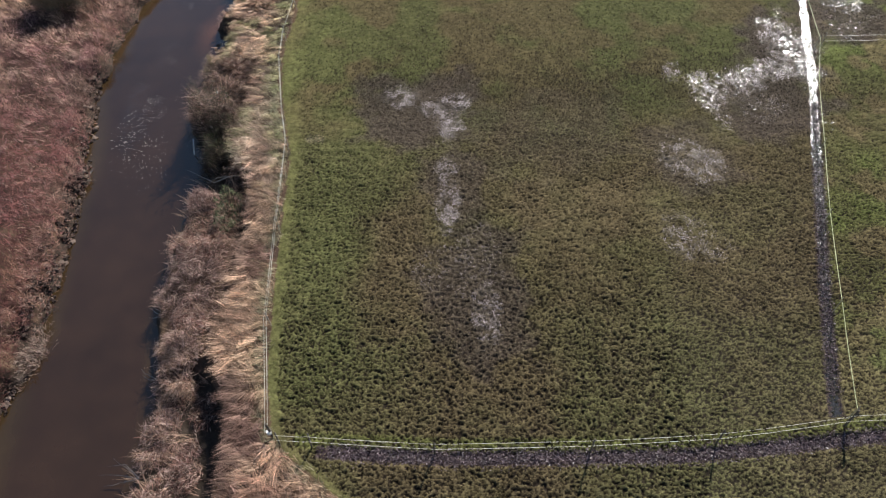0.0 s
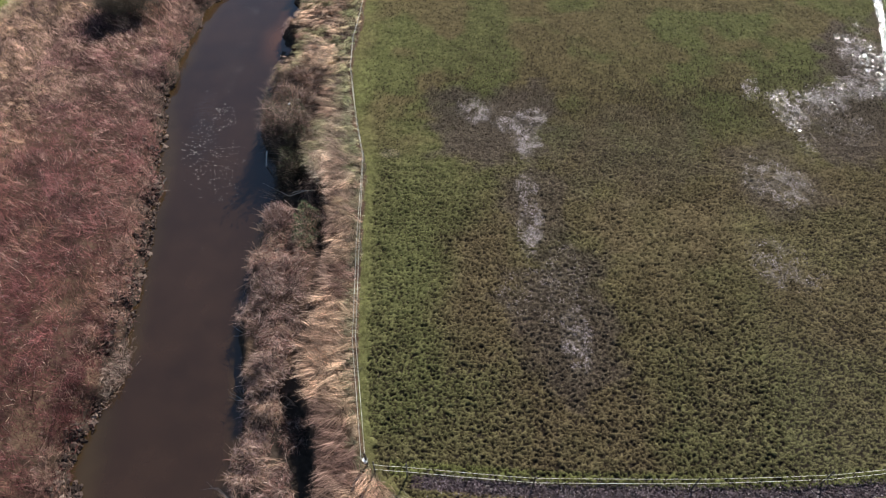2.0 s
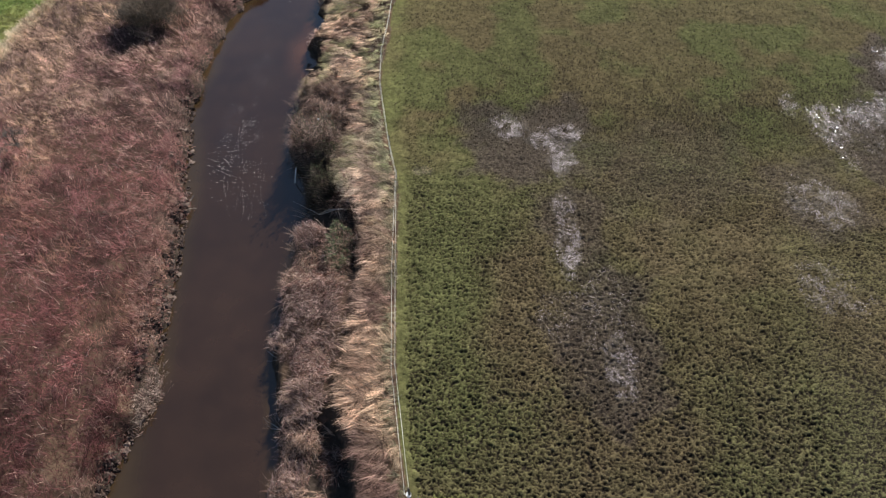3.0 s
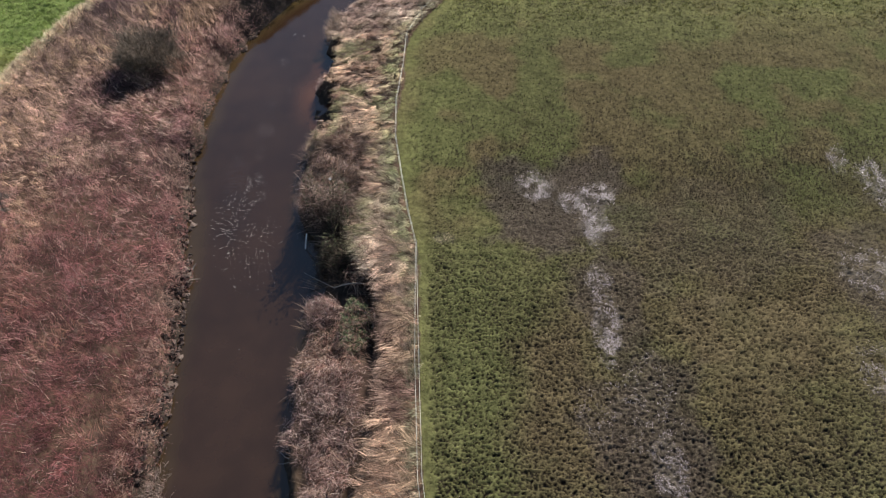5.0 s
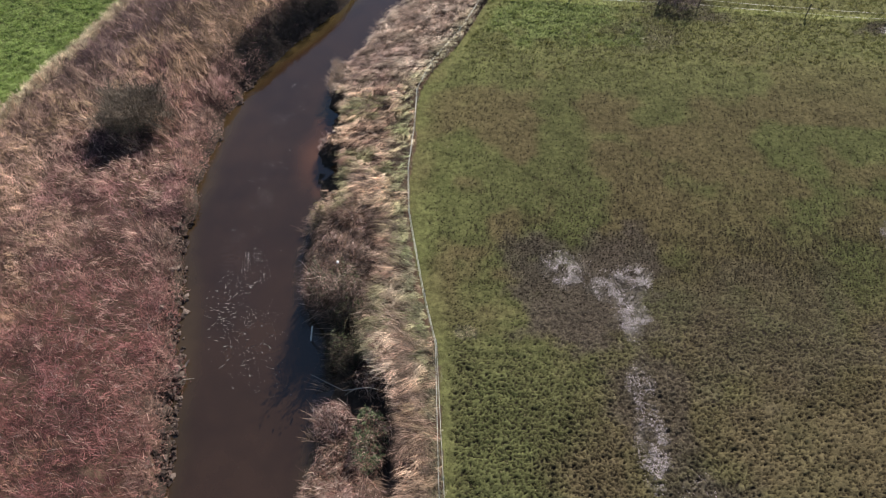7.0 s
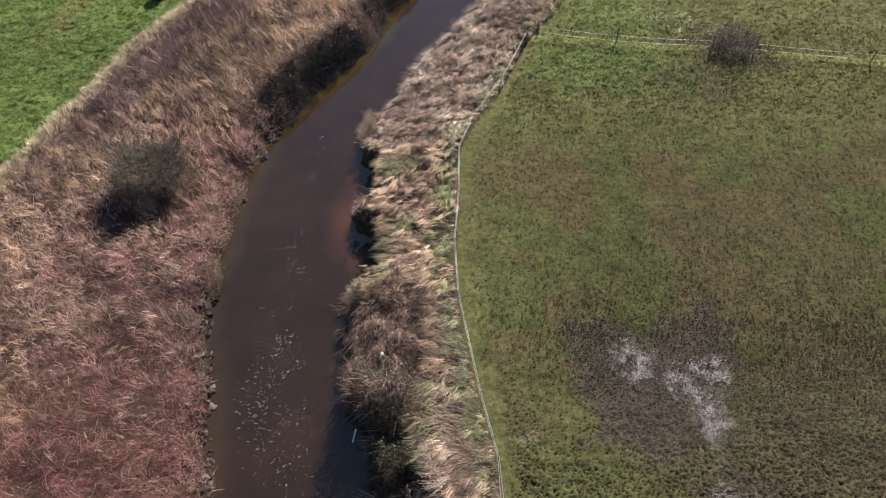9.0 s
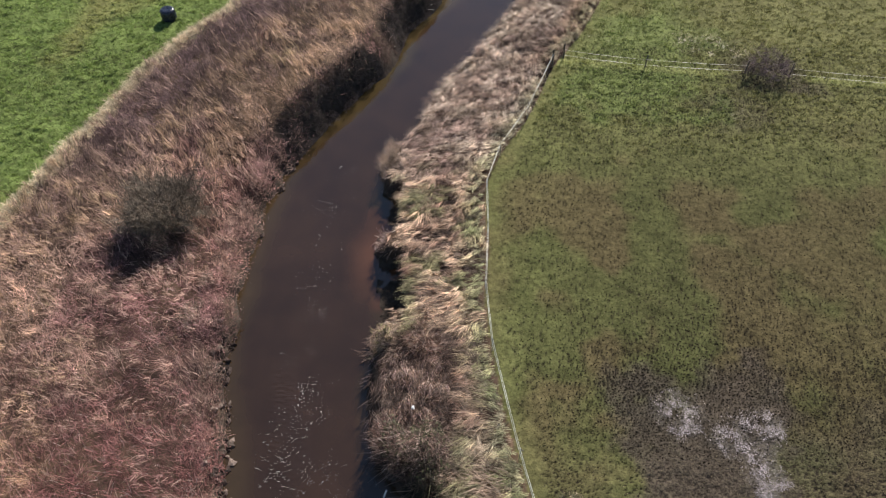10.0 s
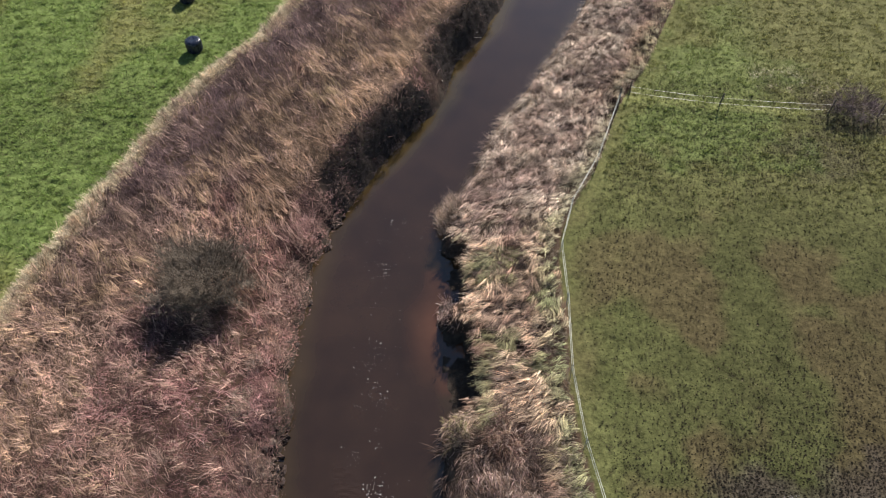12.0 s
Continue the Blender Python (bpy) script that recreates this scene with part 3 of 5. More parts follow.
def build_pasture_grass():
    """Short, trodden grass, with gaps where hooves went in."""
    x, y = scatter(-13, 31, 8, 76, 204.0)
    keep = (x > x_turf(y) + 0.05) & (rng.random(len(x)) < (1 - 0.35 * ease(y, 34, 42)) * (1 - 0.45 * zone(MUD, x, y, 0.7, 90)))
    x, y = x[keep], y[keep]
    keep = hoof(x, y) < 0.05
    mx, my = scatter(-56, -25, 40, 78, 150.0)
    sound = (mx < x_meadow(my) - 0.1) & (hoof(mx, my) < 0.35)
    bx, by = scatter(-6, 26, -10, 8, 130.0)
    back = (bx > x_turf(by) + 0.05) & (hoof(bx, by) < 0.35)
    x, y = np.r_[x[keep], mx[sound], bx[back]], np.r_[y[keep], my[sound], by[back]]
    z = ground_z(x, y)
    dry = (z > -0.15) | ((z > -0.33) & (vnoise(x, y, 0.22, 84) > 0.5))
    x, y, z = x[dry], y[dry], z[dry]
    n = len(x)
    c = turf_colour(x, y) * (0.8 + 0.4 * vnoise(x, y, 0.25, 77))[:, None] * np.where((y > 36)[:, None], rng.uniform(0.88, 1.12, (n, 1)), rng.uniform(0.6, 1.4, (n, 1)))
    far = x < x_meadow(y)
    # meadow tint follows blade height: low places darkened like shade between tufts
    c = c * np.where(far, 0.6 + 0.8 * vnoise(x * 0.55, y, 0.45, 81), 1)[:, None]
    tx, ty = np.concatenate([scatter(-56, -25, 40, 78, 10.0), scatter(-9, 28, 49, 74, 9.0)], 1)
    keep = ((tx < x_meadow(ty) - 0.2) | (tx > x_turf(ty) + 0.3)) & (rng.random(len(tx)) < np.where(tx < -20, 1, np.maximum(ease(ty, 49, 56), (1 - ease(ty, 20, 36)) * (hoof(tx, ty) < 0.5))))
    tx, ty = tx[keep], ty[keep]
    bulk = np.repeat(rng.uniform(0.7, 1.3, len(tx)), 10)
    ux, uy = np.repeat(tx, 10) + rng.normal(0, 1, 10 * len(tx)) * np.repeat(np.where((tx > -20) & (ty < 40), 0.065, 0.10), 10) * bulk, np.repeat(ty, 10) + rng.normal(0, 0.04, 10 * len(tx)) * bulk
    uc = turf_colour(ux, uy) * (np.where(uy < 40, 1.3, 1.2) * (1 + 0.35 * (uy > 17) * (uy < 29) * (np.abs(ux - x_turf(uy) - 2.0) < 1.4)) * bulk)[:, None] * rng.uniform(0.75, 1.3, (len(ux), 1))
    tuss = tips(ux, uy, ground_z(ux, uy), rng.uniform(0, 6.28, len(ux)), rng.uniform(0.1, 1.0, len(ux)), np.where(uy < 40, 0.13, 0.16) * bulk * rng.uniform(0.6, 1.2, len(ux)), rng.uniform(0.03, 0.06, len(ux)), uc)
    straw = rng.random(n) < 0.10
    c[straw] = np.array((0.27, 0.22, 0.13)) * rng.uniform(0.6, 1.1, (straw.sum(), 1))
    high = (0.5 + vnoise(x, y, 0.3, 79)) * (1 + 0.25 * (1 - ease(y, 15, 32)))
    high = high * np.where(far, 0.4 + 1.9 * vnoise(x * 0.55, y, 0.45, 81), 1)
    wet = (z < FLOOD_Z) & (y > 26)
    z = np.where(wet, FLOOD_Z, z)
    high = np.where(wet, high * 1.1, high)
    v, f, t = tips(x, y, z - 0.01, rng.uniform(0, 2 * math.pi, n), rng.uniform(0.5, 1.3, n), high * rng.uniform(0.04, 0.075, n), rng.uniform(0.025, 0.05, n) * (1 + 0.25 * ease(y, 34, 42)), c)
    x, y = scatter(11.5, 30, 13, 58, 200.0)
    g = ground_z(x, y)
    keep = (g < -0.1) & (vnoise(x, y, 0.2, 86) + 0.5 * vnoise(x, y, 0.7, 87) > 0.42 + 0.26 * ease(y, 29, 38))
    x, y = x[keep], y[keep]
    n = len(x)
    c = np.array((0.075, 0.07, 0.04)) * rng.uniform(0.5, 1.6, (n, 1))
    wv, wf, wt = tips(x, y, np.full(n, FLOOD_Z - 0.01), rng.uniform(0, 2 * math.pi, n), rng.uniform(0.5, 1.4, n), rng.uniform(0.07, 0.17, n), rng.uniform(0.03, 0.06, n), c)
    f = [np.concatenate([f[0], wf[0] + len(v), tuss[1][0] + len(v) + len(wv)])]
    v, t = np.concatenate([v, wv, tuss[0]]), np.concatenate([t, wt, tuss[2]])
    tagged(mesh_object("pasture_grass", v, f, MAT_GRASS, tints=t), "short trodden olive-green grass of the pasture", "grass", kind="stuff")


def build_prints_and_shade():
    """Wet hoof prints, ragged and a little longer than wide; in the meadow they paint tuft shadows."""
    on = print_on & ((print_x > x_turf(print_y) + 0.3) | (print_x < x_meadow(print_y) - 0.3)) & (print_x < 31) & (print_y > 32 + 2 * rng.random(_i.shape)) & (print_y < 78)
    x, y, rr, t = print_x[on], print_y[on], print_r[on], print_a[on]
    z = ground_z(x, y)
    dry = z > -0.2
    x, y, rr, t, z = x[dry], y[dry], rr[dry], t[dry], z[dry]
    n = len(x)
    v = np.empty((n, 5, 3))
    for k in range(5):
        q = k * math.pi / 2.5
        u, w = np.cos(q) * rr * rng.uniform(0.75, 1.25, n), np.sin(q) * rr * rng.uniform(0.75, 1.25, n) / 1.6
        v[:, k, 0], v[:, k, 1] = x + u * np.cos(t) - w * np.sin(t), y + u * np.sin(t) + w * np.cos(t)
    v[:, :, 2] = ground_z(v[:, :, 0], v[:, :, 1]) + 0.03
    ob = mesh_object("hoof_prints", v.reshape(-1, 3), [np.arange(5 * n).reshape(-1, 5)], MAT_PRINT_AND_SHADE)
    tagged(ob, "dark muddy hoof prints trodden into the turf, painted tuft shadows in the meadow", "hoof prints", kind="stuff")


def build_litter():
    """Pale dead grass that lies flat in the wet hollows, its colour raised for wet glare."""
    x, y = np.concatenate([scatter(-10, 12, 15, 37, 1200.0), scatter(12, 30, 20, 57, 600.0), scatter(-6, 9, 53, 65, 350.0)], 1)
    w = zone(LITTER, x, y, 0.6, 110)
    keep = rng.random(len(x)) < w * (0.06 + 0.94 * ease(fbm(x, y, 0.4, 66), 0.42, 0.62))
    x, y = x[keep], y[keep]
    n = len(x)
    # the second colour is dead grass paled further to paint wet glare
    c = np.where((((y > 50) & (x < 12)) | (x < -6))[:, None], (0.40, 0.30, 0.17), (0.50, 0.425, 0.42)) * rng.uniform(0.45, 1.25, (n, 1))
    v, f, t = tips(x, y, np.maximum(ground_z(x, y), FLOOD_Z - 0.03) + 0.06, rng.uniform(0, 2 * math.pi, n), rng.uniform(1.1, 1.6, n), rng.uniform(0.035, 0.075, n), rng.uniform(0.012, 0.022, n), c)
    gx = rng.uniform(-5.5, 30, 11000)
    gy = y_ditch(gx) + 0.05 + rng.normal(0, 0.2, len(gx))
    ey = rng.uniform(14, 34, 5000)
    gx, gy = np.r_[gx, x_ditch(ey) + rng.normal(0, 0.15, len(ey))], np.r_[gy, ey]
    m = len(gx)
    # a tenth of the ditch clods are pale: painted highlights on wet soil
    c = np.where(rng.random((m, 1)) < 0.10, (0.20, 0.16, 0.17), (0.090, 0.066, 0.070)) * rng.uniform(0.6, 1.4, (m, 1))
    clods = tips(gx, gy, np.maximum(ground_z(gx, gy), FLOOD_Z - 0.02) + 0.02, rng.uniform(0, 6.28, m), rng.uniform(0.7, 1.5, m), rng.uniform(0.05, 0.12, m), rng.uniform(0.03, 0.07, m), c)
    f = [np.concatenate([f[0], clods[1][0] + len(v)])]
    v, t = np.concatenate([v, clods[0]]), np.concatenate([t, clods[2]])
    tagged(mesh_object("dead_grass_litter", v, f, MAT_LITTER, tints=t), "pale grey flattened dead grass in waterlogged hollows, whitened for wet glare", "grass", kind="stuff")


def build_left_bank():
    """Tangled dead stems on the far bank."""
    cx, cy = scatter(-44, -9, 8, 78, 11.0)
    bx, by = scatter(-44, -12, -10, 8, 4.0)
    cx, cy = np.r_[cx, bx], np.r_[cy, by]
    keep = (cx > x_meadow(cy) - 0.1) & (cx < x_left(cy) + 0.5)
    keep &= ground_z(cx, cy) > -1.25
    keep &= ~((cy > 51) & (x_left(cy) - cx < 1.5) & (rng.random(len(cx)) < 0.85) & ((cy < 61) | (cy > 63.2)))
    cx, cy = cx[keep], cy[keep]
    ey = rng.uniform(8, 54, 2600)
    ex = x_left(ey) + rng.uniform(-1.0, 0.5, len(ey))
    brim = (ground_z(ex, ey) > -1.4) & (ground_z(ex, ey) < -0.3)
    ex, ey = ex[brim], ey[brim]
    cx, cy = np.r_[cx, ex], np.r_[cy, ey]
    at_brim = np.r_[np.zeros(len(cx) - len(ex)), np.ones(len(ex))]
    per = 6
    n = len(cx)
    x, y = clumped(cx, cy, per, 0.24)
    lay = math.pi * (0.9 + 1.1 * (fbm(cx, cy, 4.0, 140) - 0.5)) + 1.6 * (fbm(cx, cy, 0.9, 141) - 0.5) + rng.normal(0, 0.35, n)
    lay = lay + ease(cy, 41, 48) * (2.3 + 0.35 * rng.normal(0, 1, n) - lay)
    heading = np.repeat(lay, per) + rng.normal(0, 0.7, n * per)
    heading = np.where(rng.random(n * per) < np.repeat(0.38 - 0.23 * ease(cy, 41, 48), per), rng.uniform(0, 6.28, n * per), heading)
    edge, water = cx - x_meadow(cy), x_left(cy) - cx
    gold = ease(fbm(cx, cy, 4.0, 150) + 0.07 * ease(cy, 31, 38) + 0.10 * ease(cy, 30, 50) + 0.15 * (1 - ease(edge, 1.0, 4.0)) + 0.12 * (1 - ease(edge, 3.0, 10.0)) * (1 - ease(cy, 44, 48)), 0.52, 0.7)
    gold = gold * (1 - 0.85 * (1 - ease(water, 2.0, 6.5)) * ease(cy, 31, 35) * (1 - ease(cy, 48, 52)))
    red = ease(fbm(cx, cy, 7.0, 155), 0.35, 0.65)
    c = ramp(ramp((0.264, 0.146, 0.134), (0.290, 0.130, 0.112), 0.4 + 0.3 * red - 0.3 * ease(cy, 30, 40)), (0.56, 0.38, 0.27), (0.25 + 0.35 * ease(cy, 30, 42)) * gold)
    tuft = fbm(cx + 0.5 * cy, cy - 0.3 * cx, 0.9, 157)
    c = c * (1 + ease(cy, 30, 36) * (0.7 * ease(fbm(0.4 * (cx - cy), 1.1 * (cx + cy), 1.5, 171), 0.34, 0.66) - 0.38))[:, None]
    c = c * ((0.62 - 0.2 * ease(cy, 34, 42) + (0.72 + 0.42 * ease(cy, 34, 42)) * ease(tuft, 0.3, 0.68)) * (0.8 + 0.4 * ease(fbm(cx, cy, 2.6, 161), 0.3, 0.7)))[:, None]
    c = ramp(c, (0.135, 0.085, 0.085), 0.35 * ease(cy, 44, 56) * ease(fbm(cx, cy, 3.2, 158), 0.35, 0.6))
    # last factor is low: shade of the northern bank put into the tint
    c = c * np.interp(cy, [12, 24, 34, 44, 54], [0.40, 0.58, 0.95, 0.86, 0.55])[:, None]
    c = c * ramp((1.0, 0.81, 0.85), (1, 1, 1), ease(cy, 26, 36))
    north = ease(cy, 46, 54)
    c = ramp(c, (0.140, 0.090, 0.092), 0.8 * north * ease(edge, 0.6, 1.4) * (1 - ease(edge + 3.5 * (fbm(cx, cy, 3.0, 151) - 0.5), 3.5, 6.5)))
    c = ramp(c, (0.46, 0.31, 0.19), 0.5 * north * ease(water, 1.6, 2.2) * (1 - ease(water + 3 * (fbm(cx, cy, 2.0, 152) - 0.5), 3.2, 5.0)))
    c = ramp(c, (0.66, 0.53, 0.34), 0.95 * (1 - ease(edge, 0.25, 0.6 + 1.3 * fbm(cx, cy, 1.5, 3))))
    c = ramp(c, (0.16, 0.10, 0.095), 0.3 * ease(edge, 0.8, 1.4) * (1 - ease(edge, 2.2, 4.5)))
    c = ramp(c, (0.44, 0.32, 0.24), at_brim * 0.4 * ease(fbm(cx, cy, 0.7, 159), 0.35, 0.6))
    fib = 9
    hx, hy = clumped(cx, cy, fib, 0.22)
    m = n * fib
    hc = np.repeat(c * rng.uniform(0.75, 1.25, (n, 1)), fib, 0) * np.where(np.repeat(cy > 36, fib)[:, None], rng.uniform(0.5, 1.6, (m, 1)), rng.uniform(0.35, 1.85, (m, 1)))
    ho = np.repeat(lay, fib) + rng.normal(0, 0.9, m)
    hl = rng.uniform(0.2, 0.65, m) * np.repeat(0.45 + 0.55 * ease(water, 0, 0.8), fib)
    fibres = tips(hx, hy, ground_z(hx, hy) + rng.uniform(0.05, 0.42, m) * np.repeat(0.5 + 0.5 * ease(edge, 0, 1.5), fib), ho, rng.uniform(1.0, 1.75, m), hl, rng.uniform(0.012, 0.026, m) * np.repeat(1 + 0.5 * ease(cy, 36, 46), fib), hc)
    c = np.repeat(c * rng.uniform(0.7, 1.3, (n, 1)), per, 0) * rng.uniform(0.7, 1.35, (n * per, 1))
    pale = rng.random(n * per) < np.repeat((0.25 + 0.75 * ease(cy, 14, 32)), per) * np.repeat(0.08 + 0.25 * ease(tuft, 0.45, 0.7), per)
    c[pale] = np.array((0.52, 0.385, 0.345)) * rng.uniform(0.6, 1.2, (pale.sum(), 1))
    tall = np.repeat(0.55 + 0.6 * fbm(cx, cy, 2.5, 160), per) * np.repeat(0.5 + 0.5 * ease(edge, 0, 1.5), per)
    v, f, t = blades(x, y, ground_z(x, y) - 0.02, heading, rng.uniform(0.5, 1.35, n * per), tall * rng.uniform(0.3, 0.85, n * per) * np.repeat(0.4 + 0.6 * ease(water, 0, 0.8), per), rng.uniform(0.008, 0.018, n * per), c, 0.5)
    fy = rng.uniform(38, 78, 1100)
    fx = x_meadow(fy) + 0.15 + rng.normal(0, 0.2, len(fy)) + 0.7 * (fbm(fy, fy * 0, 1.7, 163) - 0.5)
    x, y = clumped(fx, fy, 16, 0.11)
    m = len(x)
    c = np.array((0.80, 0.66, 0.45)) * np.repeat(rng.uniform(0.6, 1.15, (len(fy), 1)), 16, 0) * rng.uniform(0.7, 1.2, (m, 1))
    fringe = blades(x, y, ground_z(x, y), np.repeat(rng.normal(2.9, 0.7, len(fy)), 16) + rng.normal(0, 0.4, m), rng.uniform(0.3, 1.1, m), rng.uniform(0.3, 0.65, m), rng.uniform(0.012, 0.026, m), c, 0.5)
    lx, ly = scatter(-46, -9, 8, 78, 13.0)
    inner, shore = lx - x_meadow(ly), x_left(ly) - lx
    keep = (inner > 0.2) & (shore > 0.15) & (ground_z(lx, ly) > -0.9) & (rng.random(len(lx)) < 0.12 + 0.88 * ease(fbm(lx + 0.4 * ly, ly, 1.0, 164), 0.36, 0.6))
    keep &= ~((ly > 51) & (shore < 2.2))
    lx, ly, inner = lx[keep], ly[keep], inner[keep]
    k, per = len(lx), 6
    x, y = clumped(lx, ly, per, 0.07)
    m = k * per
    comb = ease(ly, 41, 48)
    go = 2.75 - 0.45 * comb + (1 - 0.6 * comb) * (2.6 * (fbm(lx, ly, 2.4, 165) - 0.5) + 2.2 * (vnoise(lx, ly, 0.8, 166) - 0.5)) + rng.normal(0, 1, k) * (0.5 - 0.3 * comb)
    gold = ease(fbm(lx, ly, 4.0, 150) + 0.1 * ease(ly, 30, 50) + 0.12 * (1 - ease(inner, 3.0, 10.0)) * (1 - ease(ly, 44, 48)), 0.46, 0.62) * (1 - 0.85 * (1 - ease(x_left(ly) - lx, 2.0, 6.5)) * ease(ly, 31, 35) * (1 - ease(ly, 48, 52)))
    c = ramp(ramp((0.46, 0.270, 0.240), (0.35, 0.165, 0.135), ease(fbm(lx, ly, 2.0, 167), 0.35, 0.65)), (0.62, 0.42, 0.25), 0.85 * gold)
    c = ramp(c, (0.26, 0.25, 0.12), 0.4 * ease(fbm(lx, ly, 2.3, 168), 0.60, 0.70) * ease(ly, 26, 32))
    c = ramp(c, (0.17, 0.11, 0.105), 0.75 * ease(fbm(lx, ly, 3.4, 169), 0.52, 0.64))
    band = ease(lx - x_meadow(ly), 0.6, 1.4) * (1 - ease(lx - x_meadow(ly) + 4 * (fbm(lx, ly, 2.6, 143) - 0.5), 3.5, 6.0))
    c = ramp(c, (0.200, 0.128, 0.128), 0.8 * ease(ly, 47, 53) * band)
    strip = ease(x_left(ly) - lx, 1.6, 2.4) * (1 - ease(x_left(ly) - lx + 3 * (fbm(lx, ly, 2.1, 144) - 0.5), 3.5, 6.0))
    c = ramp(c, (0.66, 0.42, 0.25), 0.7 * ease(ly, 45, 51) * strip)
    # strands too are tinted darker in the north for the bank's shade
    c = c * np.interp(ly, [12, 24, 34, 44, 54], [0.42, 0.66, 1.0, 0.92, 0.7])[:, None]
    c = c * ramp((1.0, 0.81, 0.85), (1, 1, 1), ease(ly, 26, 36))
    run = ease(fbm(0.4 * (lx - ly), 1.1 * (lx + ly), 1.5, 171), 0.34, 0.66)
    north = ease(ly, 30, 36)[:, None]
    c = ramp(c * (1 + north * (0.75 * run[:, None] - 0.42)), (0.50, 0.335, 0.215), 0.45 * north[:, 0] * run * (1 - ease(ly, 50, 54)))
    c = np.repeat(c * (1 + rng.uniform(-0.4, 0.3, (k, 1)) * (1 + 0.4 * comb)[:, None]), per, 0) * rng.uniform(0.55, 1.4, (m, 1))
    cream = rng.random(m) < np.repeat(0.06 + 0.26 * ease(ly, 22, 34) - 0.2 * comb, per)
    c[cream] = np.array((0.70, 0.465, 0.355)) * rng.uniform(0.6, 1.2, (cream.sum(), 1))
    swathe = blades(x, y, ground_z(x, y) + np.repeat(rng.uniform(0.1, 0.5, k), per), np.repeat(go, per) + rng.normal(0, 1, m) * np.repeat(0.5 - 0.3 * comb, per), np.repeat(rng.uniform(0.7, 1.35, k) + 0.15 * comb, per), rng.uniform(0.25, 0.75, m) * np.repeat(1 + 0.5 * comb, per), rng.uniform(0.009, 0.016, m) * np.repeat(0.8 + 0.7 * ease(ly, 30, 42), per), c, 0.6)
    v, f, t = gather((v, f, t), fringe, swathe)
    f = [f[0], np.concatenate([f[1], fibres[1][0] + len(v)])]
    v, t = np.concatenate([v, fibres[0]]), np.concatenate([t, fibres[2]])
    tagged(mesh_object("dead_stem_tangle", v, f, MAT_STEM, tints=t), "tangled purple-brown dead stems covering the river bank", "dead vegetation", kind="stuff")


def build_right_bank():
    """Combed, lodged straw in locks on the pasture's side of the river."""
    cx, cy = scatter(-19, 8, 8, 78, 19.0)
    bx, by = scatter(-15, 12, -10, 8, 7.0)
    cx, cy = np.r_[cx, bx], np.r_[cy, by]
    keep = (cx < x_turf(cy) - 0.05) & (cx > x_right(cy) + 0.0)
    low = (ground_z(cx, cy) < np.where(cy < 30, -0.18, -0.45)) & (rng.random(len(cx)) < np.interp(cy, [28, 31, 34, 39, 40, 49, 50], [0.97, 0.8, 0.5, 0.6, 1.0, 1.0, 0.85]))
    cx, cy = cx[keep & ~low], cy[keep & ~low]
    per = 8
    n = len(cx)
    inner, outer = x_turf(cy) - cx, cx - x_right(cy)
    lay = math.pi * (0.97 + 0.5 * (fbm(cx, cy, 3.5, 170) - 0.5)) + 3.2 * (fbm(cx, cy, 0.8, 172) - 0.5) + rng.normal(0, 0.3, n)
    brink = (cy < 30) & (np.abs(cx - x_brink(cy) - 0.5) < 0.6)
    lay = np.where(brink, 0.3 * rng.normal(0, 1, n), lay)
    lay = lay + 0.55 * ease(cy, 34, 42) + 1.2 * ease(cy, 34, 42) * (fbm(cx, cy, 1.8, 173) - 0.5)
    stalks = ((cx < -13.2) & (cy > 32.5) & (cy < 38)) | ((cx < -12.6) & (cy > 19) & (cy < 24.5))
    lay = np.where(stalks, -math.pi / 2 + rng.normal(0, 0.5, n), lay)
    green = ease(fbm(cx, cy, 2.2, 180), 0.5, 0.66) * (0.15 + 0.85 * ease(cy, 26, 36))
    brown = ease(fbm(cx, cy, 2.8, 185), 0.52, 0.68)
    c = ramp((0.62, 0.42, 0.30), (0.64, 0.475, 0.355), ease(cy + 6 * (fbm(cx, cy, 4, 186) - 0.5), 22, 31))
    c = ramp(c, (0.29, 0.165, 0.14), 0.8 * brown)
    c = ramp(c, (0.20, 0.125, 0.11), 0.75 * ease(cy, 33, 42) * ease(fbm(cx, cy - 0.5 * cx, 0.9, 187), 0.45, 0.62))
    c = ramp(c, (0.27, 0.255, 0.12), 0.35 * green)
    c = ramp(c, (0.37, 0.38, 0.22), (1 - ease(inner, 0.3, 0.8 + 0.7 * ease(cy, 30, 36) * fbm(cx, cy, 2.0, 188))) * 0.75)
    c = np.where(stalks[:, None], ramp((0.17, 0.115, 0.095), (0.30, 0.22, 0.17), ease(fbm(cx, cy, 0.8, 190), 0.4, 0.7)), c)
    c = ramp(c, (0.24, 0.15, 0.125), 0.6 * ease(cy, 34, 40))
    c = np.repeat(0.7 * c * rng.uniform(0.35, 1.3, (n, 1)), per, 0) * rng.uniform(0.6, 1.4, (n * per, 1))
    x, y = clumped(cx, cy, per, 0.13)
    size = np.repeat(rng.uniform(0.6, 1.25, n) * (1 - 0.3 * ease(cy, 34, 42)) * (0.35 + 0.5 * ease(inner, 0.1, 1.3)), per)
    size = size * np.repeat(np.where(brink & (cy < 16), 0.55, 1), per)
    cut = (cy > 39.5) & (cy < 49.8) & (outer < 2.3)
    size = size * np.repeat(np.where(cut, 0.5, 1), per)
    lift = np.repeat(rng.uniform(0, 0.3, n), per)
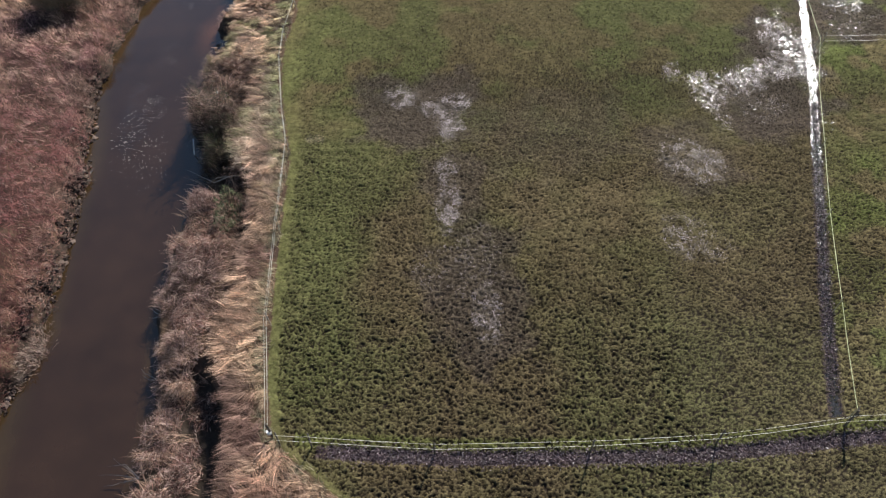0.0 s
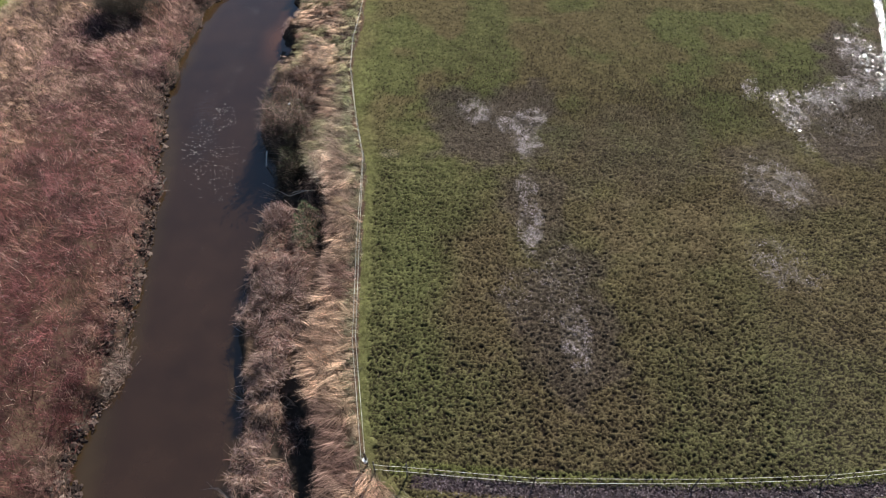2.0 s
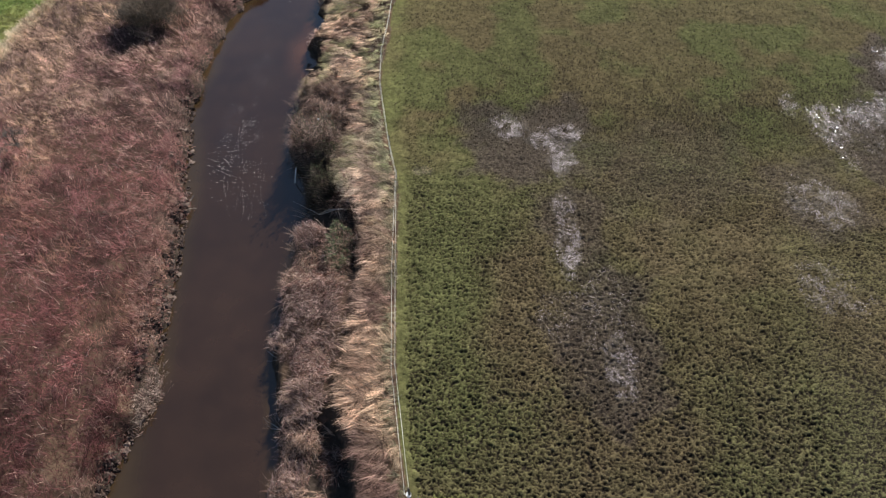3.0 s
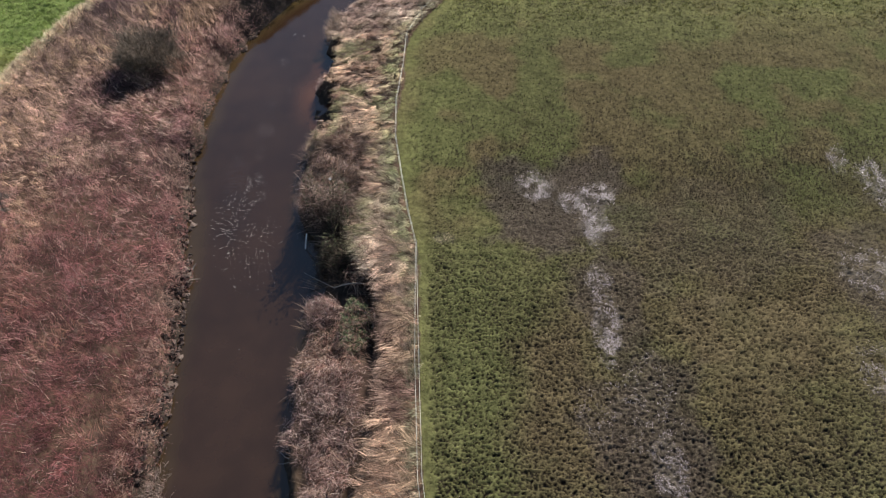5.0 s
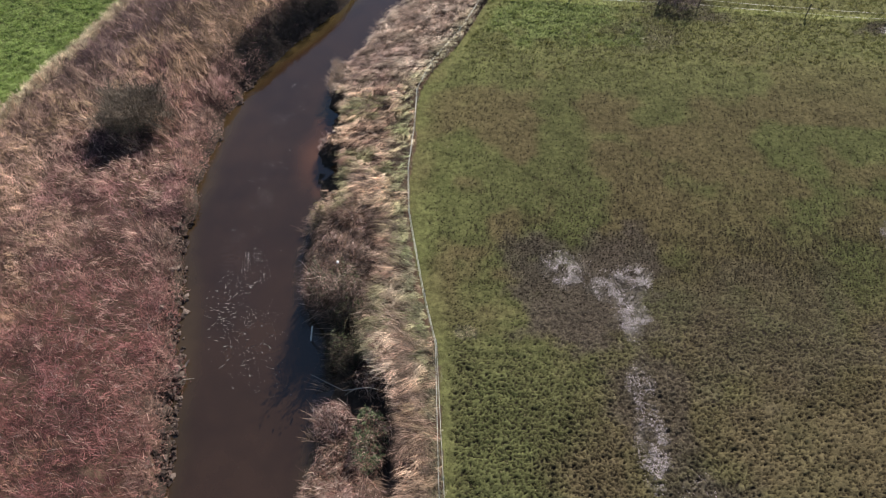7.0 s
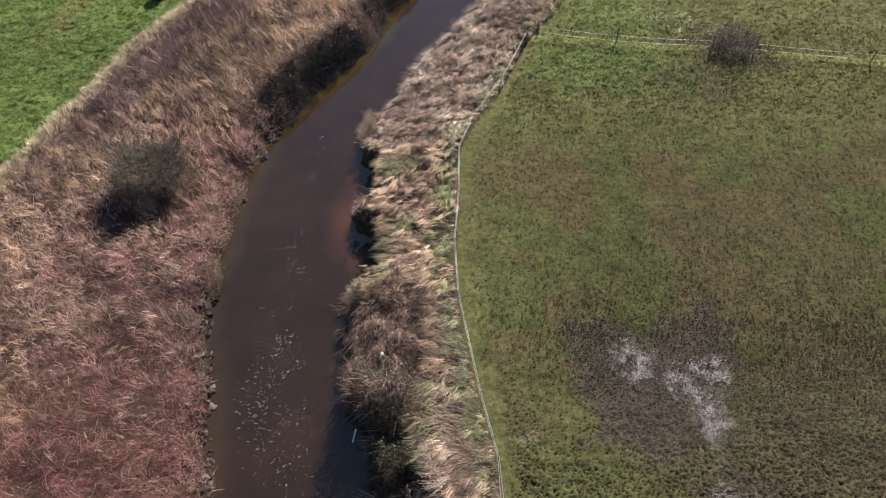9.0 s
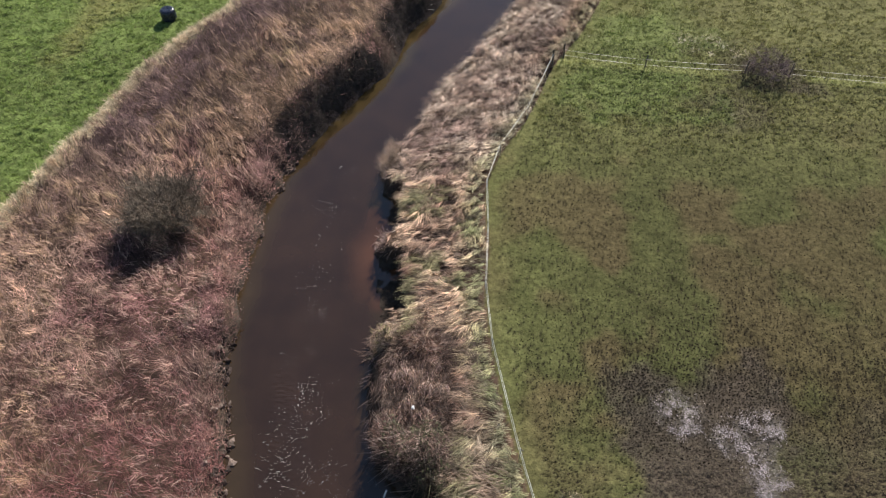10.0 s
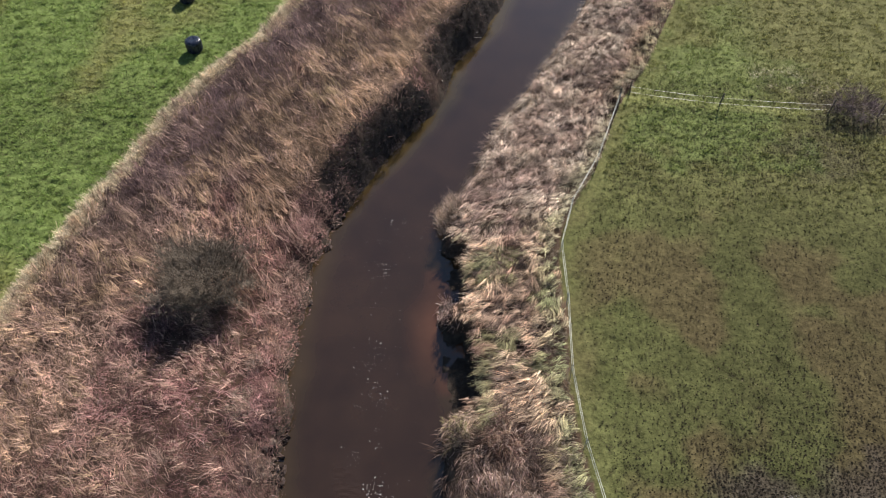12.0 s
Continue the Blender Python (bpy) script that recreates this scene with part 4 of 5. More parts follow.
    v, f, t = blades(x, y, ground_z(x, y) - 0.02 + lift, np.repeat(lay, per) + rng.normal(0, 0.34, n * per), np.repeat(rng.uniform(0.75, 1.4, n), per) + rng.normal(0, 0.12, n * per),
                     size * rng.uniform(0.75, 1.3, n * per), rng.uniform(0.014, 0.028, n * per), c, 0.22)
    locks = [(v, f, t)]
    for turn, density, lo, hi in ((0.0, 26.0, 0.03, 0.22), (0.35, 13.0, 0.2, 0.5)):
        lx, ly = scatter(-19, 8, 8, 78, density)
        inner, outer = x_turf(ly) - lx, lx - x_right(ly)
        keep = (inner > 0.1) & (outer > 0.1) & (ground_z(lx, ly) > np.where(ly < 30, -0.18, -0.4))
        keep &= rng.random(len(lx)) < 0.2 + 0.8 * ease(fbm(lx, ly, 1.1, 191 + int(9 * turn)), 0.34, 0.56)
        keep &= ~((ly < 39) & (ly > 32) & (lx < -13.2)) & ~((ly < 28) & (lx < x_brink(ly) + 0.5))
        lx, ly, inner, outer = lx[keep], ly[keep], inner[keep], outer[keep]
        k, per = len(lx), 9
        x, y = clumped(lx, ly, per, 0.075)
        m = k * per
        calm = 1 - 0.6 * ease(ly, 48, 54)
        go = np.interp(ly, [10, 26, 36, 42, 50, 60], [3.1, 3.1, 3.25, 3.5, 3.85, 4.15]) + turn + calm * (2.0 * (fbm(lx, ly, 2.2, 193) - 0.5) + 1.3 * (vnoise(lx, ly, 0.7, 194) - 0.5)) + rng.normal(0, 0.22, k)
        tone = np.clip(ease(fbm(lx, ly - 0.4 * lx, 1.5, 195), 0.36, 0.66) + 0.35 * ease(ly, 50, 56), 0, 1)
        south = 1 - ease(ly + 5 * (fbm(lx, ly, 4, 186) - 0.5), 23, 32)
        c = ramp((0.84, 0.67, 0.51), (0.50, 0.325, 0.24), tone)
        c = ramp(c, ramp((0.70, 0.50, 0.34), (0.34, 0.205, 0.145), tone), 0.85 * ease(ly, 33, 38) * (1 - ease(ly, 51, 55)))
        c = ramp(c, ramp((0.66, 0.53, 0.42), (0.40, 0.29, 0.225), tone), ease(ly, 47, 53))
        c = ramp(c, (0.42, 0.25, 0.16), 0.7 * ease(ly, 59, 62) * (1 - ease(inner, 1.2, 2.4)))
        c = ramp(c, ramp((0.90, 0.62, 0.43), (0.54, 0.320, 0.230), tone), south)
        c = ramp(c, (0.25, 0.16, 0.135), 0.7 * ease(fbm(lx, ly, 2.9, 185), 0.54, 0.66))
        c = ramp(c, (0.165, 0.195, 0.075), 0.7 * ease(fbm(lx, ly, 1.2, 197), 0.51, 0.62) * ease(ly, 24, 30) * (1 - 0.8 * ease(ly, 47, 52)))
        c = ramp(c, (0.29, 0.315, 0.150), (0.3 + 0.45 * ease(ly, 26, 34) * (1 - 0.6 * ease(ly, 48, 52))) * (1 - ease(inner, 0.4, 0.8 + 1.5 * fbm(lx, ly, 2.0, 188))) * ease(fbm(lx, ly, 0.9, 196), 0.28, 0.5))
        c = np.repeat(c * (0.9 + rng.uniform(-0.32, 0.25, (k, 1)) * calm[:, None]) * (1 + 0.25 * ease(ly, 21, 27) + 0.10 * ease(ly, 33, 38) * (1 - ease(ly, 44, 48)) + 0.30 * ease(ly, 44, 50))[:, None], per, 0) * rng.uniform(0.35, 1.6, (m, 1))
        reach = np.repeat(rng.uniform(0.45, 1.0, k) * (0.55 + 0.45 * ease(inner, 0.1, 1.3)) * np.where((ly > 39.5) & (ly < 49.8) & (outer < 1.9), 0.45, 1), per)
        locks.append(blades(x, y, ground_z(x, y) + np.repeat(rng.uniform(lo, hi, k), per), np.repeat(go, per) + rng.normal(0, 0.2, m), np.repeat(rng.uniform(1.05, 1.5, k), per), reach * rng.uniform(0.75, 1.2, m), rng.uniform(0.010, 0.019, m) * np.repeat(1 + 0.35 * ease(ly, 33, 38) * (1 - ease(ly, 51, 55)), per), c, 0.3))
    v, f, t = gather(*locks)
    tagged(mesh_object("lodged_straw", v, f, MAT_STRAW, tints=t), "combed tan and orange dry grass lying on the bank", "dry grass", kind="stuff")


def build_puddles():
    """Water standing in single hoof prints, each with its own slight tilt."""
    x, y = scatter(11.5, 30, 14, 58, 190.0)
    w = np.maximum(zone(FLOOD, x, y, 0.8, 40), 0.05 * zone(LITTER, x, y, 0.6, 110))
    w = np.maximum(w, 0.45 * (1 - ease(np.abs(x - x_ditch(y)), 0.15, 0.4)) * ease(y, 15, 24))
    keep = (rng.random(len(x)) < 0.75 * w * (0.2 + 0.8 * ease(fbm(x, y, 0.8, 221), 0.35, 0.6))) & (ground_z(x, y) > -0.2)
    x, y = x[keep], y[keep]
    n = len(x)
    r = rng.uniform(0.012, 0.05, n)
    v = np.empty((n, 7, 3))
    for k in range(7):
        q = k * 2 * math.pi / 7
        v[:, k, 0], v[:, k, 1] = r * math.cos(q) * rng.uniform(0.6, 1.3, n), r * math.sin(q) * rng.uniform(0.5, 1.1, n)
    v[:, :, 2] = v[:, :, 0] * rng.normal(0, 0.04, (n, 1)) + v[:, :, 1] * rng.normal(0, 0.04, (n, 1))
    v += np.stack([x, y, np.maximum(ground_z(x, y), FLOOD_Z) + 0.03], 1)[:, None]
    ob = mesh_object("puddles", v.reshape(-1, 3), [np.arange(7 * n).reshape(-1, 7)], MAT_FLOOD)
    tagged(ob, "glinting small puddles standing in waterlogged turf", "puddle", kind="stuff")


def build_bank_clods():
    """Slumped lumps of soil and roots along the undercut edge of the far bank."""
    y = rng.uniform(9, 52, 1500)
    x = x_left(y) + rng.uniform(-0.75, 0.3, len(y))
    keep = (fbm(x, y, 1.3, 240) > 0.52) & (ground_z(x, y) < -0.35)
    x, y = x[keep], y[keep]
    n = len(x)
    ring = np.array([(math.cos(k * math.pi / 3), math.sin(k * math.pi / 3)) for k in range(6)])
    shape = np.concatenate([np.c_[ring * 0.85, np.full(6, -0.5)], np.c_[ring, np.full(6, 0.15)], np.c_[ring * 0.55, np.full(6, 0.7)], [(0, 0, 0.85)]])
    size = rng.uniform(0.06, 0.17, (n, 1, 1)) * rng.uniform(0.6, 1.5, (n, 1, 3)) * (1, 1, 0.7)
    v = shape[None] * size * rng.uniform(0.45, 1.4, (n, len(shape), 1))
    v = v + np.stack([x, y, np.maximum(ground_z(x, y), WATER_Z) + 0.03], 1)[:, None]
    quads = [(6 * r + k, 6 * r + (k + 1) % 6, 6 * r + 6 + (k + 1) % 6, 6 * r + 6 + k) for r in (0, 1) for k in range(6)]
    tris = [(12 + k, 12 + (k + 1) % 6, 18) for k in range(6)]
    base = (len(shape) * np.arange(n))[:, None, None]
    c = np.where(rng.random((n, 1)) < 0.2, (0.20, 0.15, 0.12), (0.085, 0.06, 0.05)) * rng.uniform(0.6, 1.3, (n, 1))
    ob = mesh_object("bank_clods", v.reshape(-1, 3), [(base + np.array(quads)).reshape(-1, 4), (base + np.array(tris)).reshape(-1, 3)], MAT_STEM, tints=np.repeat(c, len(shape), 0))
    tagged(ob, "slumped dark brown lumps of soil at the water's edge", "soil clods", kind="stuff")


build_pasture_grass()
build_bank_clods()
build_puddles()
build_prints_and_shade()
build_litter()
build_left_bank()
build_right_bank()


# ---- bushes and trees ----
def at_ground(x, y):
    return float(ground_z(np.array([x]), np.array([y]))[0])


def thing(name, x, y, z, label, category, group=""):
    e = new(name)
    e.location = (x, y, z)
    return tagged(e, label, category, group)


def dome(name, x, y, rx, ry, h, stems, colours, label, category, leaves=0, leaf=(0.05, 0.075, 0.025), heading=None, width=0.018, group=""):
    stems = int(stems * 1.35)
    top = thing(name, x, y, at_ground(x, y), label, category, group)
    r, a = np.sqrt(rng.random(stems)), rng.uniform(0, 2 * math.pi, stems)
    rag = 0.62 + 0.75 * vnoise(3 * np.cos(a) + x, 3 * np.sin(a) + y, 1.1, 205)
    px, py = r * rag * rx * np.cos(a), r * rag * ry * np.sin(a)
    lump = 0.05 + 1.7 * ease(fbm(px + x, py + y, 0.7, 200), 0.2, 0.8)
    pz = h * (1 - r ** 2.5) ** 0.8 * lump * rng.uniform(0.1, 0.8, stems)
    zz = np.maximum(ground_z(px + x, py + y), WATER_Z) - at_ground(x, y)
    go = 9 * fbm(px + x, py + y, 1.3, 207) + rng.normal(0, 0.9, stems) if heading is None else heading + rng.normal(0, 0.5, stems)
    long = rng.random(stems) < 0.3
    pick = np.array(colours)[rng.integers(0, len(colours), stems)] * rng.uniform(0.2, 1.35, (stems, 1))
    bleached = rng.random(stems) < 0.17 * (max(colours[0]) > 0.15)
    pick[bleached] = np.array((0.58, 0.44, 0.36)) * rng.uniform(0.7, 1.2, (bleached.sum(), 1))
    grow = np.array([px, py, pz + zz * (1 - r * 0.2)])
    foot = blades(*grow, go, rng.uniform(0.5, 1.5, stems), (0.25 + 0.2 * h) * rng.uniform(0.4, 1.1, stems) * np.where(long, 1.7, 1), rng.uniform(0.5, 1.3, stems) * width * np.where(long, 0.7, 1), pick, 0.45)
    rods = max(12, stems // 25)
    sel = rng.integers(0, stems, rods)
    arcs = []
    for i in sel:
        ex = np.array([px[i], py[i], pz[i] + zz[i] + 0.15 * h])
        b = np.array([px[i] * 0.45, py[i] * 0.45, zz[i] * 0.6 - 0.05])
        m = 0.5 * (ex + b) + (0, 0, 0.2 * h)
        arcs.append(([b, m, ex], [0.018, 0.012, 0.006]))
    tube = tube_arrays(arcs, np.array(colours[0]) * 0.8)
    v, f, t = gather(foot, tube)
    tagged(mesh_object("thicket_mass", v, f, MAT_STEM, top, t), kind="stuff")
    if leaves:
        r, a = np.sqrt(rng.random(leaves)), rng.uniform(0, 2 * math.pi, leaves)
        lx, ly = r * rx * 0.95 * np.cos(a), r * ry * 0.95 * np.sin(a)
        lump = 0.15 + 1.5 * ease(fbm(lx + x, ly + y, 0.7, 200), 0.2, 0.8)
        lz = h * np.sqrt(1 - 0.85 * r * r) * lump * rng.uniform(0.55, 1.05, leaves)
        lz = lz + np.maximum(ground_z(lx + x, ly + y), WATER_Z) - at_ground(x, y)
        lc = np.array(leaf) * rng.uniform(0.5, 1.7, (leaves, 1))
        v, f, t = blades(lx, ly, lz, rng.uniform(0, 6.28, leaves), rng.uniform(0.7, 1.6, leaves), rng.uniform(0.06, 0.13, leaves), rng.uniform(0.04, 0.09, leaves), lc, 0.3)
        tagged(mesh_object("foliage", v, f, MAT_LEAF, top, t), kind="stuff")
    return top


GREY, LILAC, TAN, RUST = (0.225, 0.140, 0.115), (0.40, 0.265, 0.235), (0.46, 0.315, 0.225), (0.27, 0.145, 0.115)
B = "bramble thickets on the river bank"
dome("bramble_thicket", -13.4, 16.2, 1.15, 1.7, 0.95, 2300, (LILAC, GREY, TAN), "pale lilac-grey dead bramble mound beside the water", "bush", group=B)
dome("bramble_thicket", -12.9, 14.6, 0.75, 0.6, 1.1, 700, (TAN, RUST, TAN), "small tan dead grass and bramble mound on the bank", "bush", group=B)
dome("bramble_thicket", -13.3, 12.3, 0.85, 1.7, 1.1, 1500, (LILAC, RUST, TAN), "straw-coloured bramble mound at the foot of the bank", "bush", group=B)
dome("bramble_thicket", -12.9, 9.2, 1.1, 1.5, 1.0, 1100, (RUST, LILAC, TAN), "tan and rust bramble mound at the foot of the bank", "bush", group=B)
dome("bramble_thicket", -11.8, 10.9, 0.8, 1.3, 0.7, 900, (RUST, LILAC, GREY), "rust-brown bramble mound in the hollow of the bank", "bush", group=B)
dome("bramble_thicket", -11.6, 13.6, 0.6, 0.9, 0.5, 500, ((0.16, 0.11, 0.09), RUST, GREY), "low dark bramble mound in the hollow of the bank", "bush", group=B)
dome("bramble_thicket", -13.7, 20.3, 1.9, 2.2, 0.75, 3200, (GREY, LILAC, (0.12, 0.085, 0.075)), "grey-brown twiggy bramble thicket leaning over the water", "bush", group=B)
dome("bramble_thicket", -14.3, 24.0, 1.4, 1.7, 1.0, 1600, (RUST, GREY, TAN), "brown twiggy bramble thicket at the water's edge", "bush", group=B)
dome("bramble_thicket", -14.7, 26.7, 1.0, 1.0, 1.0, 1100, (LILAC, RUST, GREY), "purple-brown twiggy thicket at the water's edge", "bush", group=B)
dome("bramble_thicket", -13.3, 18.3, 1.2, 1.3, 0.75, 1200, (RUST, LILAC, GREY), "rust-brown tangled bramble mound beside the water", "bush", group=B)
dome("bramble_thicket", -13.8, 22.3, 1.6, 1.4, 0.75, 1500, (RUST, GREY, LILAC), "brown tangled bramble mound beside the water", "bush", group=B)
dome("bramble_thicket", -16.3, 33.5, 0.9, 0.7, 1.7, 700, (RUST, (0.13, 0.09, 0.07), GREY), "brown tangled thicket on the tip of the bank", "bush", group=B)
# brown stems darkened in colour for the shade of this hollow
dome("bramble_thicket", -14.5, 30.8, 1.25, 1.8, 1.7, 2400, ((0.075, 0.055, 0.045), (0.11, 0.075, 0.06), (0.10, 0.095, 0.055)), "brown tangled thicket over the shaded water, coloured dark for shade", "bush", leaves=350, leaf=(0.075, 0.08, 0.04), group=B)
dome("bramble_thicket", -13.0, 29.2, 0.9, 1.4, 1.3, 900, (RUST, (0.16, 0.11, 0.085), TAN), "brown tangled thicket in the hollow of the bank", "bush", group=B)
dome("ivy_bush", -12.9, 25.7, 0.9, 1.6, 1.5, 900, (TAN, GREY, RUST), "green ivy-covered bush with pale dead stems", "bush", leaves=800, leaf=(0.085, 0.098, 0.05), group=B)
dome("ivy_bush", -15.2, 33.0, 1.5, 1.0, 2.5, 2400, (GREY, (0.12, 0.09, 0.07)), "olive-green leafy bush on the bank edge", "bush", leaves=700, leaf=(0.085, 0.078, 0.045), group=B)
dome("reed_thicket", -15.3, 35.3, 1.7, 2.4, 1.05, 3000, (TAN, (0.30, 0.185, 0.140), LILAC), "brown dead reed stalks leaning towards the water", "reeds", heading=-1.45, group=B)
dome("bramble_thicket", -15.0, 38.6, 1.3, 1.5, 1.1, 1500, (RUST, (0.25, 0.16, 0.10), (0.17, 0.10, 0.075)), "rust-brown fine-stemmed thicket on the bank", "bush", group=B)
dome("bramble_thicket", -17.0, 38.9, 0.7, 0.9, 0.8, 600, ((0.35, 0.30, 0.15), TAN), "yellowish dry grass mound at the bank edge", "bush", group=B)
dome("grass_tussock", -17.5, 51.4, 0.8, 0.9, 1.3, 900, ((0.48, 0.36, 0.25), TAN), "pale straw tussock overhanging the river", "tussock", heading=2.2)
dome("grass_tussock", -17.55, 45.4, 0.5, 1.0, 0.5, 420, ((0.36, 0.25, 0.20), LILAC), "small slipped tussock of pale roots by the water", "tussock")
D = "dark thickets on the far bank"
# stems coloured near black to carry the shade of the steep bank
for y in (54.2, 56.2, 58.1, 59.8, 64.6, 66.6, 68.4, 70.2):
    dome("bramble_thicket", float(x_left(y)) - 1.0, y, 1.15, 1.4, 0.4, 1000, ((0.042, 0.032, 0.033), (0.075, 0.052, 0.050), (0.055, 0.043, 0.040)), "bramble thicket hanging on the steep bank, coloured dark for its shade", "bush", leaves=40, leaf=(0.045, 0.047, 0.02), width=0.016, heading=-2.0, group=D)
dome("grass_tussock", -26.6, 39.9, 0.7, 1.0, 0.55, 420, ((0.46, 0.36, 0.28), TAN), "pale clump of bleached dead stems", "tussock")
dome("grass_tussock", -26.3, 42.0, 0.4, 0.6, 0.5, 200, ((0.46, 0.36, 0.28), TAN), "small pale clump of bleached dead stems", "tussock")
dome("grass_tussock", -20.9, 16.8, 0.6, 1.6, 0.75, 700, ((0.36, 0.28, 0.22), GREY), "pale grey dead stems drooping over the water", "tussock")


def grow_tree(name, x, y, h, crown, limbs, twigs, colour, label, lean=(0, 0), dense=1.0, leafy=0, fine_width=1.0, rounded=True):
    """A bare tree: tapered trunk, limbs, branches, and a crown of many fine twigs."""
    top = thing(name, x, y, at_ground(x, y), label, "tree")
    sway = lambda s: rng.normal(0, s, 3)  # noqa: E731
    fork = np.array([lean[0] * 0.3, lean[1] * 0.3, 0.22 * h])
    v, f, t = tube_arrays([([np.array([0, 0, -0.1]), fork * 0.5 + sway(0.03), fork], [0.05 * h ** 0.7, 0.042 * h ** 0.7, 0.036 * h ** 0.7])], np.array(colour) * 0.8)
    mesh_object("trunk", v, f, MAT_BARK, top, t)
    main, fine = [], []
    for k in range(limbs):
        a = 2 * math.pi * (k + rng.random() * 0.6) / limbs
        reach = crown * rng.uniform(0.55, 0.95)
        end = np.array([math.cos(a) * reach + lean[0], math.sin(a) * reach + lean[1], h * rng.uniform(0.5, 0.95) * (1.05 - 0.25 * reach / crown)])
        mid = 0.5 * (fork + end) + sway(0.12 * crown) + (0, 0, 0.06 * h)
        q1, q3 = 0.6 * mid + 0.4 * fork + sway(0.04), 0.5 * (mid + end) + sway(0.08)
        w = 0.022 * h ** 0.7
        main.append(([fork, q1, mid, q3, end], [w, w * 0.85, w * 0.62, w * 0.4, w * 0.15]))
        for j in range(9):
            s = rng.uniform(0.35, 1.0)
            root = mid * (1 - s) + end * s if s > 0.5 else q1 * (1 - s) + mid * s
            out = root + np.array([math.cos(a), math.sin(a), 0.7]) * 0.12 * crown + sway(0.27 * crown)
            out[2] = max(out[2], 0.12 * h)
            main.append(([root, 0.5 * (root + out) + sway(0.06), out], [w * 0.4, w * 0.28, w * 0.1]))
            fine.append((root, out))
    v, f, t = tube_arrays(main, np.array(colour) * 0.85)
    mesh_object("framework", v, f, MAT_BARK, top, t)
    per = max(4, twigs // len(fine))
    p = np.concatenate([a + (b - a) * rng.uniform(0.2, 1.05, (per, 1)) for a, b in fine]) + rng.normal(0, 0.05 * crown, (per * len(fine), 3))
    count = twigs // 2 if rounded else 0
    ball = rng.normal(0, 1, (count, 3))
    ball = ball / np.linalg.norm(ball, axis=1)[:, None] * rng.uniform(0.3, 1, (count, 1)) ** 0.5
    p = np.concatenate([p[::2] if rounded else p, ball * (0.88 * crown, 0.88 * crown, 0.36 * h) + (lean[0], lean[1], 0.56 * h)])
    n = len(p)
    a = np.arctan2(p[:, 1] - lean[1], p[:, 0] - lean[0]) + rng.normal(0, 1.1, n)
    c = np.array(colour) * rng.uniform(0.55, 1.6, (n, 1))
    v, f, t = blades(p[:, 0], p[:, 1], p[:, 2], a, rng.uniform(0.2, 1.5, n), crown * rng.uniform(0.10, 0.28, n) * dense, rng.uniform(0.011, 0.024, n) * fine_width, c, 0.25)
    tagged(mesh_object("crown", v, f, MAT_TWIG, top, t), kind="stuff")
    if leafy:
        q = rng.normal(0, 0.42, (leafy, 3)) * (crown * 0.7, crown * 0.6, 0.2 * h) + (-0.2 * crown, -0.2 * crown, 0.25 * h)
        q[:, 2] = np.maximum(q[:, 2], 0.05)
        c = np.array((0.045, 0.06, 0.022)) * rng.uniform(0.5, 1.6, (leafy, 1))
        v, f, t = blades(q[:, 0], q[:, 1], q[:, 2], rng.uniform(0, 6.28, leafy), rng.uniform(0.6, 1.6, leafy), rng.uniform(0.06, 0.12, leafy), rng.uniform(0.04, 0.08, leafy), c, 0.3)
        tagged(mesh_object("ivy", v, f, MAT_LEAF, top, t), kind="stuff")
    return top


grow_tree("hawthorn_tree", -29.4, 45.8, 2.15, 2.3, 17, 11500, (0.138, 0.108, 0.080), "bare grey-brown hawthorn tree among dead stems", fine_width=1.0, leafy=250)
grow_tree("thorn_shrub", 6.6, 59.2, 0.9, 1.45, 20, 2600, (0.105, 0.070, 0.076), "bare dark purple-brown thorn shrub behind the fence", fine_width=0.7, rounded=False)
grow_tree("bare_sapling", -33.4, 32.2, 2.2, 0.8, 5, 500, (0.17, 0.14, 0.12), "thin bare sapling among dead stems", rounded=False, lean=(0.2, -0.5))

# ---- fences ----


def post_mesh(h, w, material):
    """A squared post with a chamfered, slightly tapered head."""
    bm = bmesh.new()
    rings = []
    for z, s in ((-0.3, 1.0), (0.0, 1.0), (h * 0.6, 0.97), (h - 0.03, 0.94), (h, 0.62)):
        rings.append([bm.verts.new((w / 2 * s * sx, w / 2 * s * sy, z)) for sx, sy in ((1, 0.45), (0.45, 1), (-0.45, 1), (-1, 0.45), (-1, -0.45), (-0.45, -1), (0.45, -1), (1, -0.45))])
    for lo, hi in zip(rings, rings[1:]):
        for k in range(8):
            bm.faces.new((lo[k], lo[(k + 1) % 8], hi[(k + 1) % 8], hi[k]))
    bm.faces.new(rings[-1])
    me = bpy.data.meshes.new("post")
    bm.to_mesh(me)
    bm.free()
    me.materials.append(material)
    return me


def insulator_mesh():
    bm = bmesh.new()
    bmesh.ops.create_cone(bm, cap_ends=True, segments=8, radius1=0.022, radius2=0.016, depth=0.07, matrix=pose(0, 0, 0, 90, 0, 0))
    me = bpy.data.meshes.new("insulator")
    bm.to_mesh(me)
    bm.free()
    me.materials.append(MAT_INSULATOR)
    return me


SHORT_POST_MESH = post_mesh(1.05, 0.08, MAT_POST)
POST_MESH, THICK_POST_MESH, ROD_MESH, INSULATOR_MESH = post_mesh(1.3, 0.065, MAT_POST), post_mesh(1.4, 0.1, MAT_POST), post_mesh(1.25, 0.03, MAT_ROD), insulator_mesh()


